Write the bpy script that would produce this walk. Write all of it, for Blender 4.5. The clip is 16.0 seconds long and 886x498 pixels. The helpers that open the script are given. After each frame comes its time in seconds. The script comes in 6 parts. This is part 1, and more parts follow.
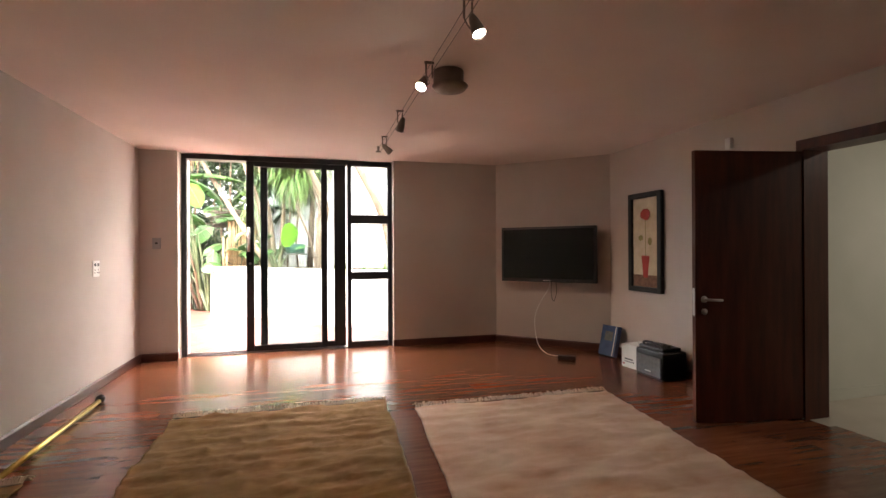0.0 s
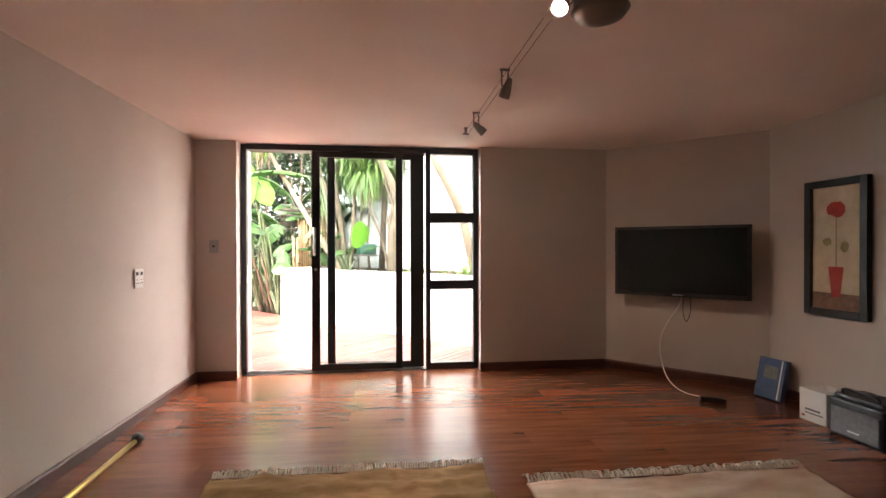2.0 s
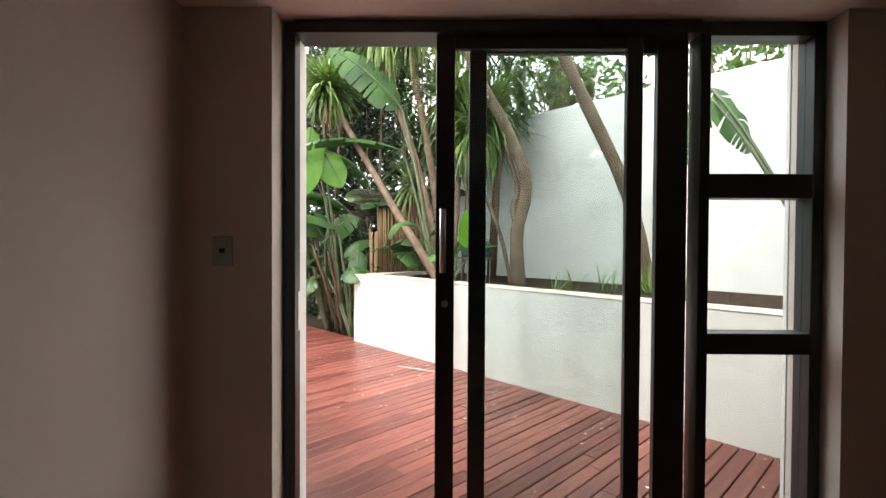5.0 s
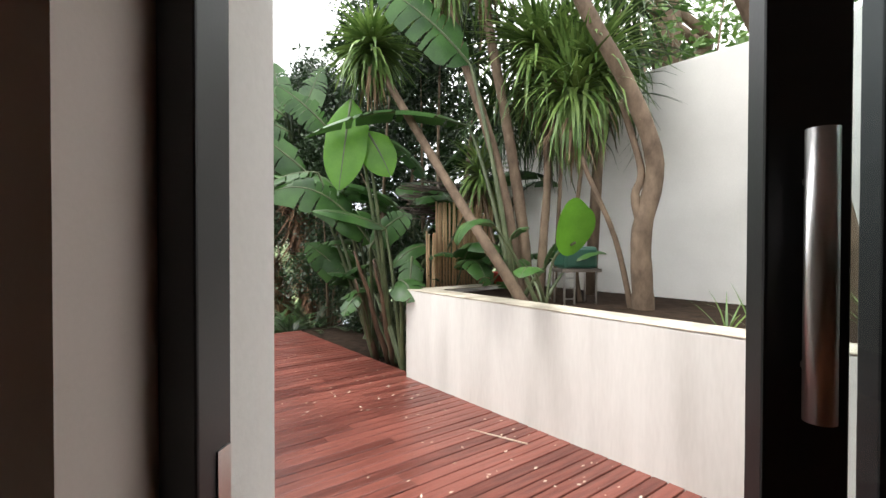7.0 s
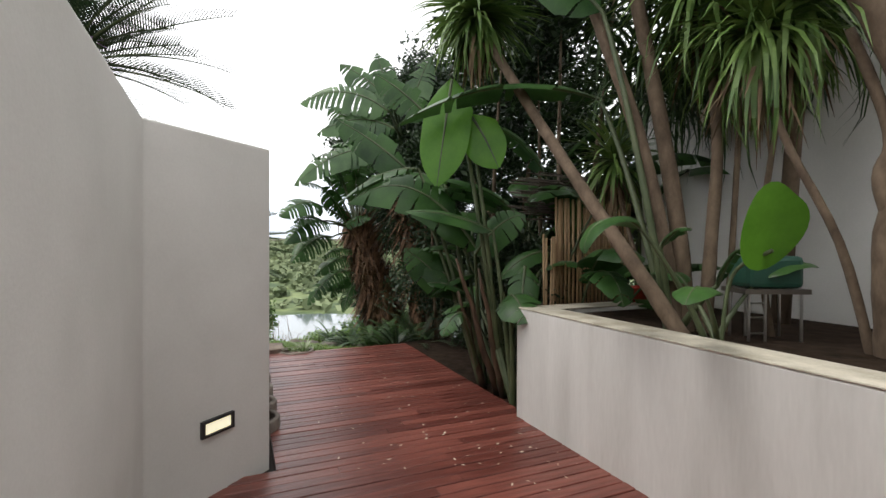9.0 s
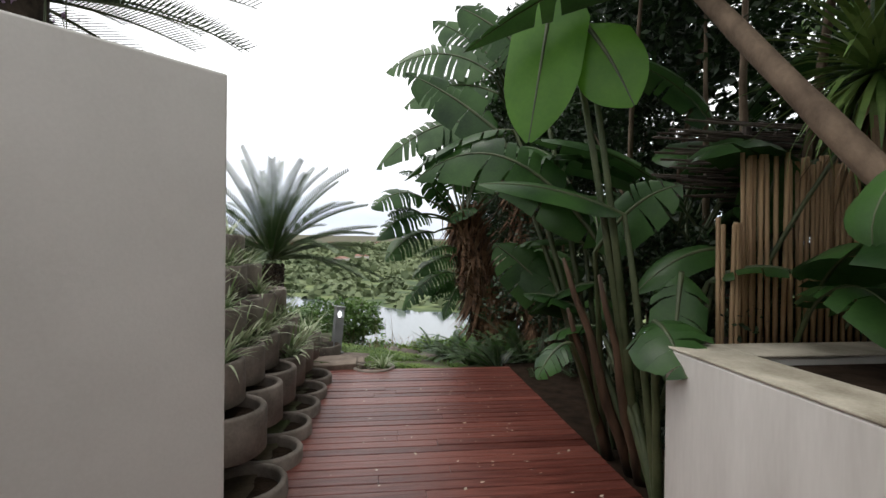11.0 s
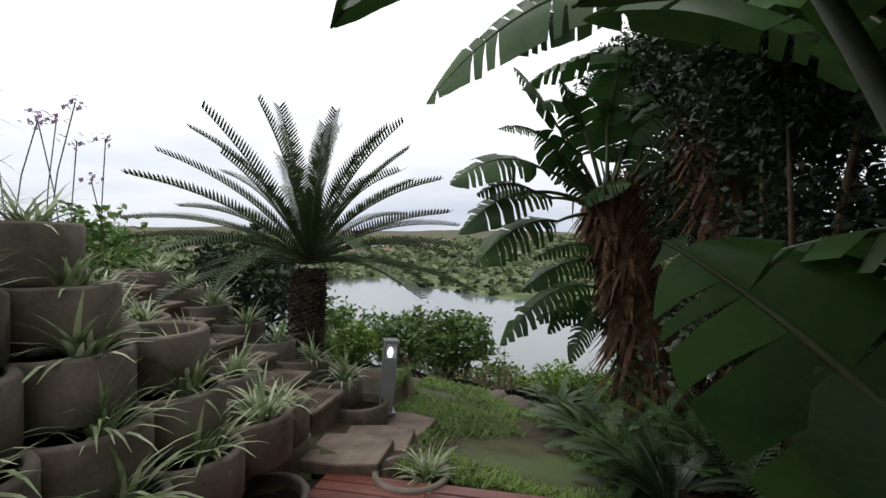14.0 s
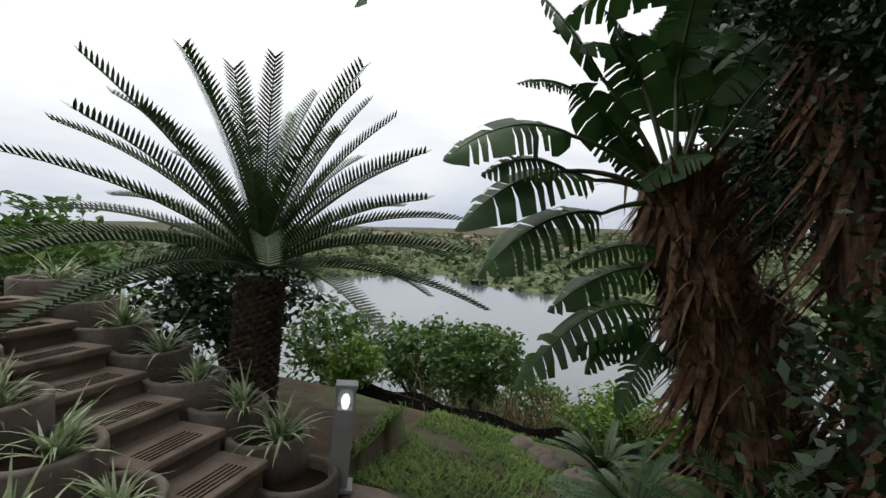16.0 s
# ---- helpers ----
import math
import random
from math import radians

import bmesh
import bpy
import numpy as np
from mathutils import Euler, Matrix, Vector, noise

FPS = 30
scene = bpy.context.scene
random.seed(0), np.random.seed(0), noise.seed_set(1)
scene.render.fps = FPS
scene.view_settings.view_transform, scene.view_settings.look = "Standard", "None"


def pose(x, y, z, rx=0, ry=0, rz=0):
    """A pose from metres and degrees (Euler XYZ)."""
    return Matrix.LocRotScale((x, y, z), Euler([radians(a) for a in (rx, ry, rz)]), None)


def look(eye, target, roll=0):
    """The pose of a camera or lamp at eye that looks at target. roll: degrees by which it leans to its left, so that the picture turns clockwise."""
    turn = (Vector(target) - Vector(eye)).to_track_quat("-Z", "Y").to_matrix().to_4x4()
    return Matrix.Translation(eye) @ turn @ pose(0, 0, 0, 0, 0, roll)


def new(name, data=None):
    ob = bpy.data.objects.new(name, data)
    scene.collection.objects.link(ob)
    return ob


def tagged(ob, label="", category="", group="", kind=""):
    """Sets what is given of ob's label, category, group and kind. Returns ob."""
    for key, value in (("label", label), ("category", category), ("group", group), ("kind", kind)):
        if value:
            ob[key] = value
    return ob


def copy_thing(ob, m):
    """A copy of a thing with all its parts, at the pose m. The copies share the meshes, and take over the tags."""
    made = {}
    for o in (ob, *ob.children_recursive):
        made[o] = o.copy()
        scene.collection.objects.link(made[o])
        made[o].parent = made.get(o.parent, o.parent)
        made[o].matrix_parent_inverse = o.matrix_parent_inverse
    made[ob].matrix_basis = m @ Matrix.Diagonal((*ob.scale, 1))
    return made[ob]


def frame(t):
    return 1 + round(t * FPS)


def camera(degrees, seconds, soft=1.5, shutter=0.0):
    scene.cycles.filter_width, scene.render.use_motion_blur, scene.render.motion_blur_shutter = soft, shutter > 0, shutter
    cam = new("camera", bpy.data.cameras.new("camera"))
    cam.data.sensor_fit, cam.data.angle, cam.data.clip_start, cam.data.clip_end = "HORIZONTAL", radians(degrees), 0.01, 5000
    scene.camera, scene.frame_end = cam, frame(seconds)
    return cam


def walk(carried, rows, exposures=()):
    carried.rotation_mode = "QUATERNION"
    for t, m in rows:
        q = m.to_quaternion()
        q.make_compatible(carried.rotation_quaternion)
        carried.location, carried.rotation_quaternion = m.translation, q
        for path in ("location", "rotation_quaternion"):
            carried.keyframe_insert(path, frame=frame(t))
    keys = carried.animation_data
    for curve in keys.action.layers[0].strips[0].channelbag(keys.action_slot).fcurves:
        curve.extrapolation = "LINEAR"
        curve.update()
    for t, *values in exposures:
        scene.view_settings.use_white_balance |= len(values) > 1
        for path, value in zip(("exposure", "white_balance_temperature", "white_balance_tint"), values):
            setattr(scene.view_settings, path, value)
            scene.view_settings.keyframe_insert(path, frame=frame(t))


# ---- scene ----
cam = camera(86.73, 16.0)
ROWS = [
    (0.0, 0.000, 0.000, 1.282, -15.14, 0.06, 0.30),
    (0.5, 0.000, 0.148, 1.301, -13.73, 0.02, 0.26),
    (1.0, -0.019, 0.377, 1.320, -12.08, -0.05, 0.18),
    (1.5, -0.017, 0.687, 1.334, -9.65, -0.09, 0.19),
    (2.0, -0.037, 1.090, 1.367, -6.88, -0.31, 0.08),
    (2.5, -0.077, 1.524, 1.385, -4.84, -0.56, -0.03),
    (3.0, -0.188, 1.991, 1.377, -3.48, -0.49, 0.05),
    (3.5, -0.329, 2.464, 1.397, -2.10, -0.58, 0.06),
    (6.0, -1.053, 4.997, 1.424, 2.18, -1.02, -0.13),
    (6.5, -1.136, 5.379, 1.433, 3.55, -0.84, 0.10),
    (7.0, -1.132, 5.726, 1.453, 6.80, -0.77, -0.10),
    (7.5, -1.160, 6.001, 1.469, 10.24, -0.75, 0.04),
    (8.0, -1.194, 6.223, 1.455, 14.00, -0.38, -0.10),
    (8.5, -1.216, 6.449, 1.468, 17.83, -0.45, -0.16),
    (9.0, -1.235, 6.706, 1.472, 21.50, -0.30, -0.17),
    (9.5, -1.290, 7.037, 1.459, 25.34, -0.27, -0.17),
    (12.0, -1.995, 9.160, 1.412, 45.48, -0.51, -0.71),
    (12.5, -2.271, 9.575, 1.414, 48.64, -0.64, -0.53),
    (13.0, -2.544, 9.984, 1.416, 51.71, -0.78, -0.50),
    (13.5, -2.836, 10.373, 1.423, 54.34, -0.97, -0.36),
    (14.0, -3.114, 10.722, 1.448, 56.43, -1.18, -0.64),
    (14.5, -3.384, 11.068, 1.453, 58.54, -1.29, -0.64),
    (15.0, -3.626, 11.346, 1.466, 59.99, -1.32, -0.88),
    (15.5, -3.845, 11.619, 1.502, 61.50, -1.84, -0.74),
    (16.0, -4.014, 11.868, 1.465, 63.12, -1.60, -0.85),
]
walk(cam, [(t, pose(x, y, z, 90 + pitch, roll, yaw)) for t, x, y, z, yaw, pitch, roll in ROWS],
     exposures=((0.0, 5.15, 6900, 17), (2.0, 4.95, 6900, 17), (3.0, 4.4, 6850, 16), (3.7, 4.0, 6800, 15), (5.8, 2.0, 6600, 11), (7.0, 1.85, 6500, 10), (7.5, 1.6, 6500, 10), (8.0, 1.2, 6500, 10), (9.5, 0.6, 6500, 10), (12.0, 0.25, 6500, 10), (16.0, -0.2, 6500, 10)))

# ---- world: overcast sky ----
world = bpy.data.worlds.new("overcast_sky")
scene.world = world
world.use_nodes = True
wn, wl = world.node_tree.nodes, world.node_tree.links
sky = wn.new("ShaderNodeTexSky")
sky.sky_type, sky.sun_disc = "NISHITA", False
sky.sun_elevation, sky.sun_rotation = radians(55), radians(-67)
sky_s = wn.new("ShaderNodeVectorMath")
sky_s.operation = "SCALE"
sky_s.inputs["Scale"].default_value = 0.10
wl.new(sky.outputs[0], sky_s.inputs[0])
geo = wn.new("ShaderNodeTexCoord")
cloud = wn.new("ShaderNodeTexNoise")
cloud.inputs["Scale"].default_value, cloud.inputs["Detail"].default_value = 2.6, 5
stretch = wn.new("ShaderNodeMapping")
stretch.inputs["Scale"].default_value = (1, 1, 4.5)
wl.new(geo.outputs["Generated"], stretch.inputs["Vector"])
wl.new(stretch.outputs[0], cloud.inputs["Vector"])
sep = wn.new("ShaderNodeSeparateXYZ")
wl.new(geo.outputs["Generated"], sep.inputs[0])
high = wn.new("ShaderNodeMapRange")
high.inputs["From Min"].default_value, high.inputs["From Max"].default_value = -0.02, 0.42
wl.new(sep.outputs["Z"], high.inputs["Value"])
add = wn.new("ShaderNodeMath")
add.operation = "MULTIPLY_ADD"
add.inputs[1].default_value = 0.75
wl.new(cloud.outputs["Fac"], add.inputs[0])
wl.new(high.outputs[0], add.inputs[2])
ramp = wn.new("ShaderNodeValToRGB")
ramp.color_ramp.elements[0].position, ramp.color_ramp.elements[0].color = 0.40, (0.50, 0.56, 0.68, 1)
ramp.color_ramp.elements[1].position, ramp.color_ramp.elements[1].color = 0.95, (1.0, 1.0, 1.0, 1)
wl.new(add.outputs[0], ramp.inputs[0])
cl_s = wn.new("ShaderNodeVectorMath")
cl_s.operation = "SCALE"
cl_s.inputs["Scale"].default_value = 1.25
wl.new(ramp.outputs[0], cl_s.inputs[0])
mixw = wn.new("ShaderNodeMix")
mixw.data_type = "RGBA"
mixw.inputs["Factor"].default_value = 0.9
wl.new(sky_s.outputs[0], mixw.inputs["A"])
wl.new(cl_s.outputs[0], mixw.inputs["B"])
wl.new(mixw.outputs["Result"], wn["Background"].inputs["Color"])
wn["Background"].inputs["Strength"].default_value = 1.0
sun = new("sun", bpy.data.lights.new("sun", "SUN"))
sun.data.energy, sun.data.angle, sun.data.color = 0.9, radians(25), (1, 0.97, 0.92)
sun.matrix_world = look((-13, 6, 24), (-6, 9, 4))


# Unseen area light added under the hall ceiling to brighten the hall.
hall_fill = new("hall_fill_light", bpy.data.lights.new("hall_fill_light", "AREA"))
hall_fill.data.size, hall_fill.data.energy, hall_fill.data.color = 0.3, 0.30, (1.0, 0.95, 0.85)
hall_fill.matrix_world = look((5.0, 1.5, 2.44), (5.0, 1.5, 0.0))


# ---- materials ----
def mat(name, a, b, rough=0.7, scale=8.0, fine=60.0, bump=0.15, metal=0.0, stretch=(1, 1, 1), spec=0.5, island=0.0, rand=0.0, trans=0.0, detail=4, space="Object", coat=0.0):
    m = bpy.data.materials.new(name)
    m.use_nodes = True
    n, l = m.node_tree.nodes, m.node_tree.links
    p = n["Principled BSDF"]
    co = n.new("ShaderNodeTexCoord")
    mp = n.new("ShaderNodeMapping")
    mp.inputs["Scale"].default_value = stretch
    l.new(co.outputs[space], mp.inputs[0])
    n1, n2 = n.new("ShaderNodeTexNoise"), n.new("ShaderNodeTexNoise")
    n1.inputs["Scale"].default_value, n1.inputs["Detail"].default_value = scale, detail
    n2.inputs["Scale"].default_value, n2.inputs["Detail"].default_value = fine, 3
    l.new(mp.outputs[0], n1.inputs["Vector"])
    l.new(mp.outputs[0], n2.inputs["Vector"])
    mx = n.new("ShaderNodeMath")
    mx.operation = "MULTIPLY_ADD"
    mx.inputs[1].default_value = 0.35
    l.new(n2.outputs["Fac"], mx.inputs[0])
    sc = n.new("ShaderNodeMath")
    sc.operation = "MULTIPLY_ADD"
    sc.inputs[1].default_value, sc.inputs[2].default_value = 1.5, -0.42
    l.new(n1.outputs["Fac"], sc.inputs[0])
    l.new(sc.outputs[0], mx.inputs[2])
    fac = mx.outputs[0]
    if island or rand:
        src = n.new("ShaderNodeNewGeometry").outputs["Random Per Island"] if island else n.new("ShaderNodeObjectInfo").outputs["Random"]
        ad = n.new("ShaderNodeMath")
        ad.operation = "MULTIPLY_ADD"
        ad.inputs[1].default_value = island or rand
        l.new(src, ad.inputs[0])
        sb = n.new("ShaderNodeMath")
        sb.operation = "SUBTRACT"
        sb.inputs[1].default_value = (island or rand) / 2
        l.new(fac, ad.inputs[2])
        l.new(ad.outputs[0], sb.inputs[0])
        fac = sb.outputs[0]
    cr = n.new("ShaderNodeValToRGB")
    cr.color_ramp.elements[0].color, cr.color_ramp.elements[1].color = (*a, 1), (*b, 1)
    cr.color_ramp.elements[0].position, cr.color_ramp.elements[1].position = 0.15, 0.85
    l.new(fac, cr.inputs[0])
    l.new(cr.outputs[0], p.inputs["Base Color"])
    p.inputs["Roughness"].default_value, p.inputs["Metallic"].default_value = rough, metal
    p.inputs["Specular IOR Level"].default_value = spec
    p.inputs["Coat Weight"].default_value = coat
    if bump:
        bp = n.new("ShaderNodeBump")
        bp.inputs["Strength"].default_value, bp.inputs["Distance"].default_value = bump, 0.01
        l.new(mx.outputs[0], bp.inputs["Height"])
        l.new(bp.outputs[0], p.inputs["Normal"])
    if trans:
        tr = n.new("ShaderNodeBsdfTranslucent")
        l.new(cr.outputs[0], tr.inputs["Color"])
        ms = n.new("ShaderNodeMixShader")
        ms.inputs[0].default_value = trans
        l.new(p.outputs[0], ms.inputs[1])
        l.new(tr.outputs[0], ms.inputs[2])
        l.new(ms.outputs[0], n["Material Output"].inputs["Surface"])
    return m


def glow(name, colour, strength):
    m = bpy.data.materials.new(name)
    m.use_nodes = True
    p = m.node_tree.nodes["Principled BSDF"]
    p.inputs["Base Color"].default_value = (*colour, 1)
    p.inputs["Emission Color"].default_value, p.inputs["Emission Strength"].default_value = (*colour, 1), strength
    return m


def glass_mat():
    m = bpy.data.materials.new("glass")
    m.use_nodes = True
    n, l = m.node_tree.nodes, m.node_tree.links
    t, g, ms, fr = n.new("ShaderNodeBsdfTransparent"), n.new("ShaderNodeBsdfGlossy"), n.new("ShaderNodeMixShader"), n.new("ShaderNodeLayerWeight")
    t.inputs[0].default_value = (0.86, 0.9, 0.9, 1)
    g.inputs["Roughness"].default_value = 0.02
    pw = n.new("ShaderNodeMath")
    pw.operation = "POWER"
    pw.inputs[1].default_value = 5
    l.new(fr.outputs["Facing"], pw.inputs[0])
    ma = n.new("ShaderNodeMath")
    ma.operation = "MULTIPLY_ADD"
    ma.inputs[1].default_value, ma.inputs[2].default_value = 0.8, 0.04
    l.new(pw.outputs[0], ma.inputs[0])
    l.new(ma.outputs[0], ms.inputs[0])
    l.new(t.outputs[0], ms.inputs[1])
    l.new(g.outputs[0], ms.inputs[2])
    l.new(ms.outputs[0], n["Material Output"].inputs["Surface"])
    return m


M_WALL = mat("taupe_wall_paint", (0.50, 0.435, 0.39), (0.57, 0.50, 0.45), 0.75, 1.5, 130, 0.06)
M_CEIL = mat("ceiling_paint", (0.79, 0.69, 0.63), (0.86, 0.76, 0.70), 0.85, 1.2, 90, 0.05)
M_HALL = mat("hall_paint", (0.66, 0.68, 0.60), (0.74, 0.75, 0.68), 0.8, 2, 90, 0.04)
M_FLOOR = mat("merbau_laminate", (0.135, 0.038, 0.016), (0.245, 0.080, 0.036), 0.24, 2.2, 30, 0.0, stretch=(0.8, 9, 1), rand=0.35, space="Object", coat=0.12)
M_TILE = mat("hall_tile", (0.55, 0.50, 0.42), (0.66, 0.61, 0.53), 0.35, 3, 50, 0.03)
M_SKIRT = mat("dark_stained_skirting", (0.055, 0.02, 0.014), (0.10, 0.035, 0.022), 0.4, 4, 40, 0.05, stretch=(1, 1, 6))
M_DOOR = mat("dark_mahogany", (0.05, 0.011, 0.005), (0.105, 0.024, 0.012), 0.42, 3, 30, 0.06, stretch=(6, 6, 0.7), spec=0.3)
M_FRAME = mat("black_powder_coat", (0.010, 0.011, 0.013), (0.018, 0.019, 0.022), 0.4, 5, 200, 0.03)
M_STEEL = mat("brushed_steel", (0.48, 0.47, 0.46), (0.62, 0.61, 0.60), 0.3, 5, 150, 0.05, metal=1.0)
M_DULL = mat("dull_nickel", (0.16, 0.14, 0.12), (0.26, 0.23, 0.20), 0.4, 5, 100, 0.05, metal=0.8)
M_BRASS = mat("brass_pole", (0.62, 0.45, 0.10), (0.75, 0.56, 0.16), 0.28, 5, 100, 0.03, metal=0.9)
M_BLACK = mat("black_plastic", (0.008, 0.008, 0.009), (0.016, 0.016, 0.017), 0.45, 8, 150, 0.05)
M_SCREEN = mat("tv_screen", (0.005, 0.006, 0.006), (0.008, 0.009, 0.009), 0.16, 2, 50, 0.0)
M_GREY = mat("grey_cloth_grille", (0.12, 0.12, 0.125), (0.19, 0.19, 0.195), 0.8, 30, 300, 0.3)
M_WHITE = mat("white_plastic", (0.72, 0.71, 0.68), (0.80, 0.79, 0.76), 0.4, 6, 90, 0.02)
M_CARD = mat("white_card", (0.66, 0.65, 0.63), (0.76, 0.75, 0.73), 0.7, 6, 90, 0.05)
M_BLUE = mat("blue_card", (0.025, 0.055, 0.15), (0.05, 0.10, 0.24), 0.4, 12, 60, 0.03)
M_RUG1 = mat("mustard_wool", (0.27, 0.145, 0.05), (0.44, 0.26, 0.105), 0.95, 5, 130, 0.6, stretch=(1, 3, 1))
M_RUG2 = mat("beige_wool", (0.50, 0.29, 0.18), (0.74, 0.58, 0.45), 0.95, 2.2, 130, 0.6, stretch=(1, 2.5, 1))
M_FRINGE = mat("cream_fringe", (0.55, 0.46, 0.36), (0.72, 0.63, 0.52), 0.95, 20, 200, 0.3)
M_PAPER = mat("aged_picture_paper", (0.52, 0.42, 0.27), (0.68, 0.58, 0.42), 0.7, 9, 60, 0.1)
M_RED = mat("red_paint", (0.33, 0.02, 0.012), (0.50, 0.05, 0.03), 0.6, 20, 90, 0.1)
M_OLIVE = mat("olive_paint", (0.20, 0.18, 0.06), (0.33, 0.29, 0.11), 0.6, 20, 90, 0.1)
M_BROWN = mat("brown_paint", (0.13, 0.06, 0.03), (0.26, 0.13, 0.07), 0.6, 30, 90, 0.1)
M_GLASS = glass_mat()
M_LAMP = glow("lamp_glow", (1.0, 0.93, 0.78), 6.0)
M_STUCCO = mat("white_stucco", (0.58, 0.565, 0.53), (0.72, 0.70, 0.665), 0.85, 1.3, 70, 0.18, detail=8)
M_STUCCO2 = mat("rain_streaked_stucco", (0.54, 0.52, 0.48), (0.73, 0.71, 0.67), 0.85, 1.6, 26, 0.15, stretch=(2.2, 2.2, 0.35), detail=9)
M_STAIN = mat("weathered_coping", (0.26, 0.23, 0.17), (0.60, 0.55, 0.45), 0.9, 5, 70, 0.3, detail=8)
M_DECK = mat("oiled_red_deck", (0.085, 0.020, 0.014), (0.20, 0.062, 0.045), 0.36, 3.0, 40, 0.25, stretch=(9, 1.0, 1), rand=0.75)
# Near-black backing; the shade in plank gaps is put into its colour.
M_DARK = mat("gap_shade_backing", (0.012, 0.008, 0.006), (0.02, 0.014, 0.01), 0.9, 5, 50, 0.2)
M_POT = mat("weathered_concrete", (0.085, 0.070, 0.057), (0.27, 0.23, 0.195), 0.92, 4.5, 55, 0.5, rand=0.3, detail=8)
M_SOIL = mat("dark_soil", (0.012, 0.008, 0.005), (0.042, 0.027, 0.018), 0.95, 9, 70, 1.0, spec=0.1)
M_TRUNK = mat("pale_bark", (0.075, 0.05, 0.032), (0.19, 0.135, 0.09), 0.9, 7, 45, 0.8, stretch=(1.5, 1.5, 0.8))
M_HUSK = mat("brown_leaf_husk", (0.03, 0.016, 0.009), (0.23, 0.125, 0.068), 0.9, 9, 40, 1.0, stretch=(3, 3, 0.6), island=0.4)
M_SHEATH = mat("dry_leaf_sheath", (0.03, 0.018, 0.011), (0.13, 0.075, 0.042), 0.75, 5, 50, 0.5, stretch=(4, 4, 0.6))
M_CYTRUNK = mat("cycad_bark", (0.02, 0.014, 0.01), (0.09, 0.066, 0.048), 0.95, 16, 60, 1.0, island=0.5)
M_BAN = mat("strelitzia_leaf", (0.015, 0.044, 0.013), (0.056, 0.13, 0.032), 0.34, 3, 60, 0.25, island=0.35, trans=0.2, spec=0.28)
# Lighter strelitzia green: backlight on the hanging leaves is put into the colour.
M_BANB = mat("bright_leaf_with_backlight", (0.07, 0.20, 0.015), (0.13, 0.32, 0.03), 0.4, 3, 40, 0.15, island=0.3, trans=0.55)
M_BANL = mat("pale_strelitzia_leaf", (0.03, 0.075, 0.024), (0.10, 0.19, 0.065), 0.34, 3, 60, 0.25, island=0.35, trans=0.35)
M_PETI = mat("leaf_stalk", (0.035, 0.055, 0.02), (0.10, 0.12, 0.055), 0.5, 6, 60, 0.2, island=0.3)
M_CYC = mat("cycad_frond", (0.016, 0.04, 0.011), (0.055, 0.105, 0.026), 0.5, 5, 60, 0.1, island=0.4, trans=0.08)
M_YUC = mat("yucca_leaf", (0.06, 0.125, 0.024), (0.20, 0.30, 0.08), 0.45, 5, 60, 0.1, island=0.5, trans=0.2)
M_DRY = mat("dead_leaf", (0.09, 0.055, 0.03), (0.22, 0.15, 0.085), 0.9, 6, 60, 0.3, island=0.5)
M_SPID = mat("variegated_grass", (0.16, 0.24, 0.09), (0.56, 0.62, 0.42), 0.5, 12, 60, 0.05, island=0.7, trans=0.2)
M_BUSH = mat("shrub_leaf", (0.04, 0.09, 0.02), (0.14, 0.25, 0.055), 0.5, 1.2, 40, 0.0, island=0.6, trans=0.2)
M_BUSHB = mat("bright_shrub_leaf", (0.08, 0.165, 0.022), (0.22, 0.36, 0.07), 0.5, 1.2, 40, 0.0, island=0.6, trans=0.25)
# Shade of the dense planting is put into this dark leaf colour.
M_DKLEAF = mat("leaf_darkened_for_shade", (0.008, 0.022, 0.007), (0.03, 0.062, 0.018), 0.45, 1.2, 40, 0.0, island=0.6, trans=0.12)
M_FERN = mat("fern_leaf", (0.04, 0.10, 0.03), (0.11, 0.20, 0.065), 0.5, 3, 50, 0.0, island=0.5, trans=0.25)
M_GRASS = mat("lawn_blade", (0.07, 0.14, 0.02), (0.20, 0.31, 0.06), 0.6, 2, 50, 0.0, island=0.6, trans=0.2)
M_LILAC = mat("lilac_flower", (0.32, 0.20, 0.38), (0.55, 0.42, 0.60), 0.6, 8, 60, 0.0, island=0.5, trans=0.3)
M_BAMBOO = mat("dry_bamboo", (0.23, 0.14, 0.07), (0.46, 0.31, 0.17), 0.6, 5, 50, 0.3, stretch=(5, 5, 0.6), rand=0.6)
M_TWIG = mat("grey_twig_fence", (0.05, 0.04, 0.033), (0.15, 0.12, 0.10), 0.9, 9, 60, 0.4, island=0.5)
M_NET = mat("black_shade_net", (0.008, 0.009, 0.010), (0.02, 0.021, 0.023), 0.9, 9, 200, 0.3)
M_BOLL = mat("grey_bollard_paint", (0.27, 0.28, 0.285), (0.35, 0.36, 0.365), 0.5, 4, 60, 0.1)
M_STEP = mat("stamped_concrete_step", (0.12, 0.09, 0.07), (0.27, 0.215, 0.17), 0.9, 6, 60, 0.5)
M_GREEN = mat("green_tub", (0.012, 0.06, 0.04), (0.03, 0.10, 0.07), 0.4, 6, 60, 0.05)
M_WATER = mat("lake_water", (0.10, 0.13, 0.14), (0.14, 0.17, 0.18), 0.13, 0.02, 0.6, 0.12, spec=0.9)
M_HOUSE = mat("far_house_wall", (0.55, 0.53, 0.50), (0.68, 0.66, 0.62), 0.8, 0.3, 3, 0.0)
M_ROOF = mat("far_roof", (0.20, 0.10, 0.07), (0.30, 0.17, 0.12), 0.8, 0.3, 3, 0.0)


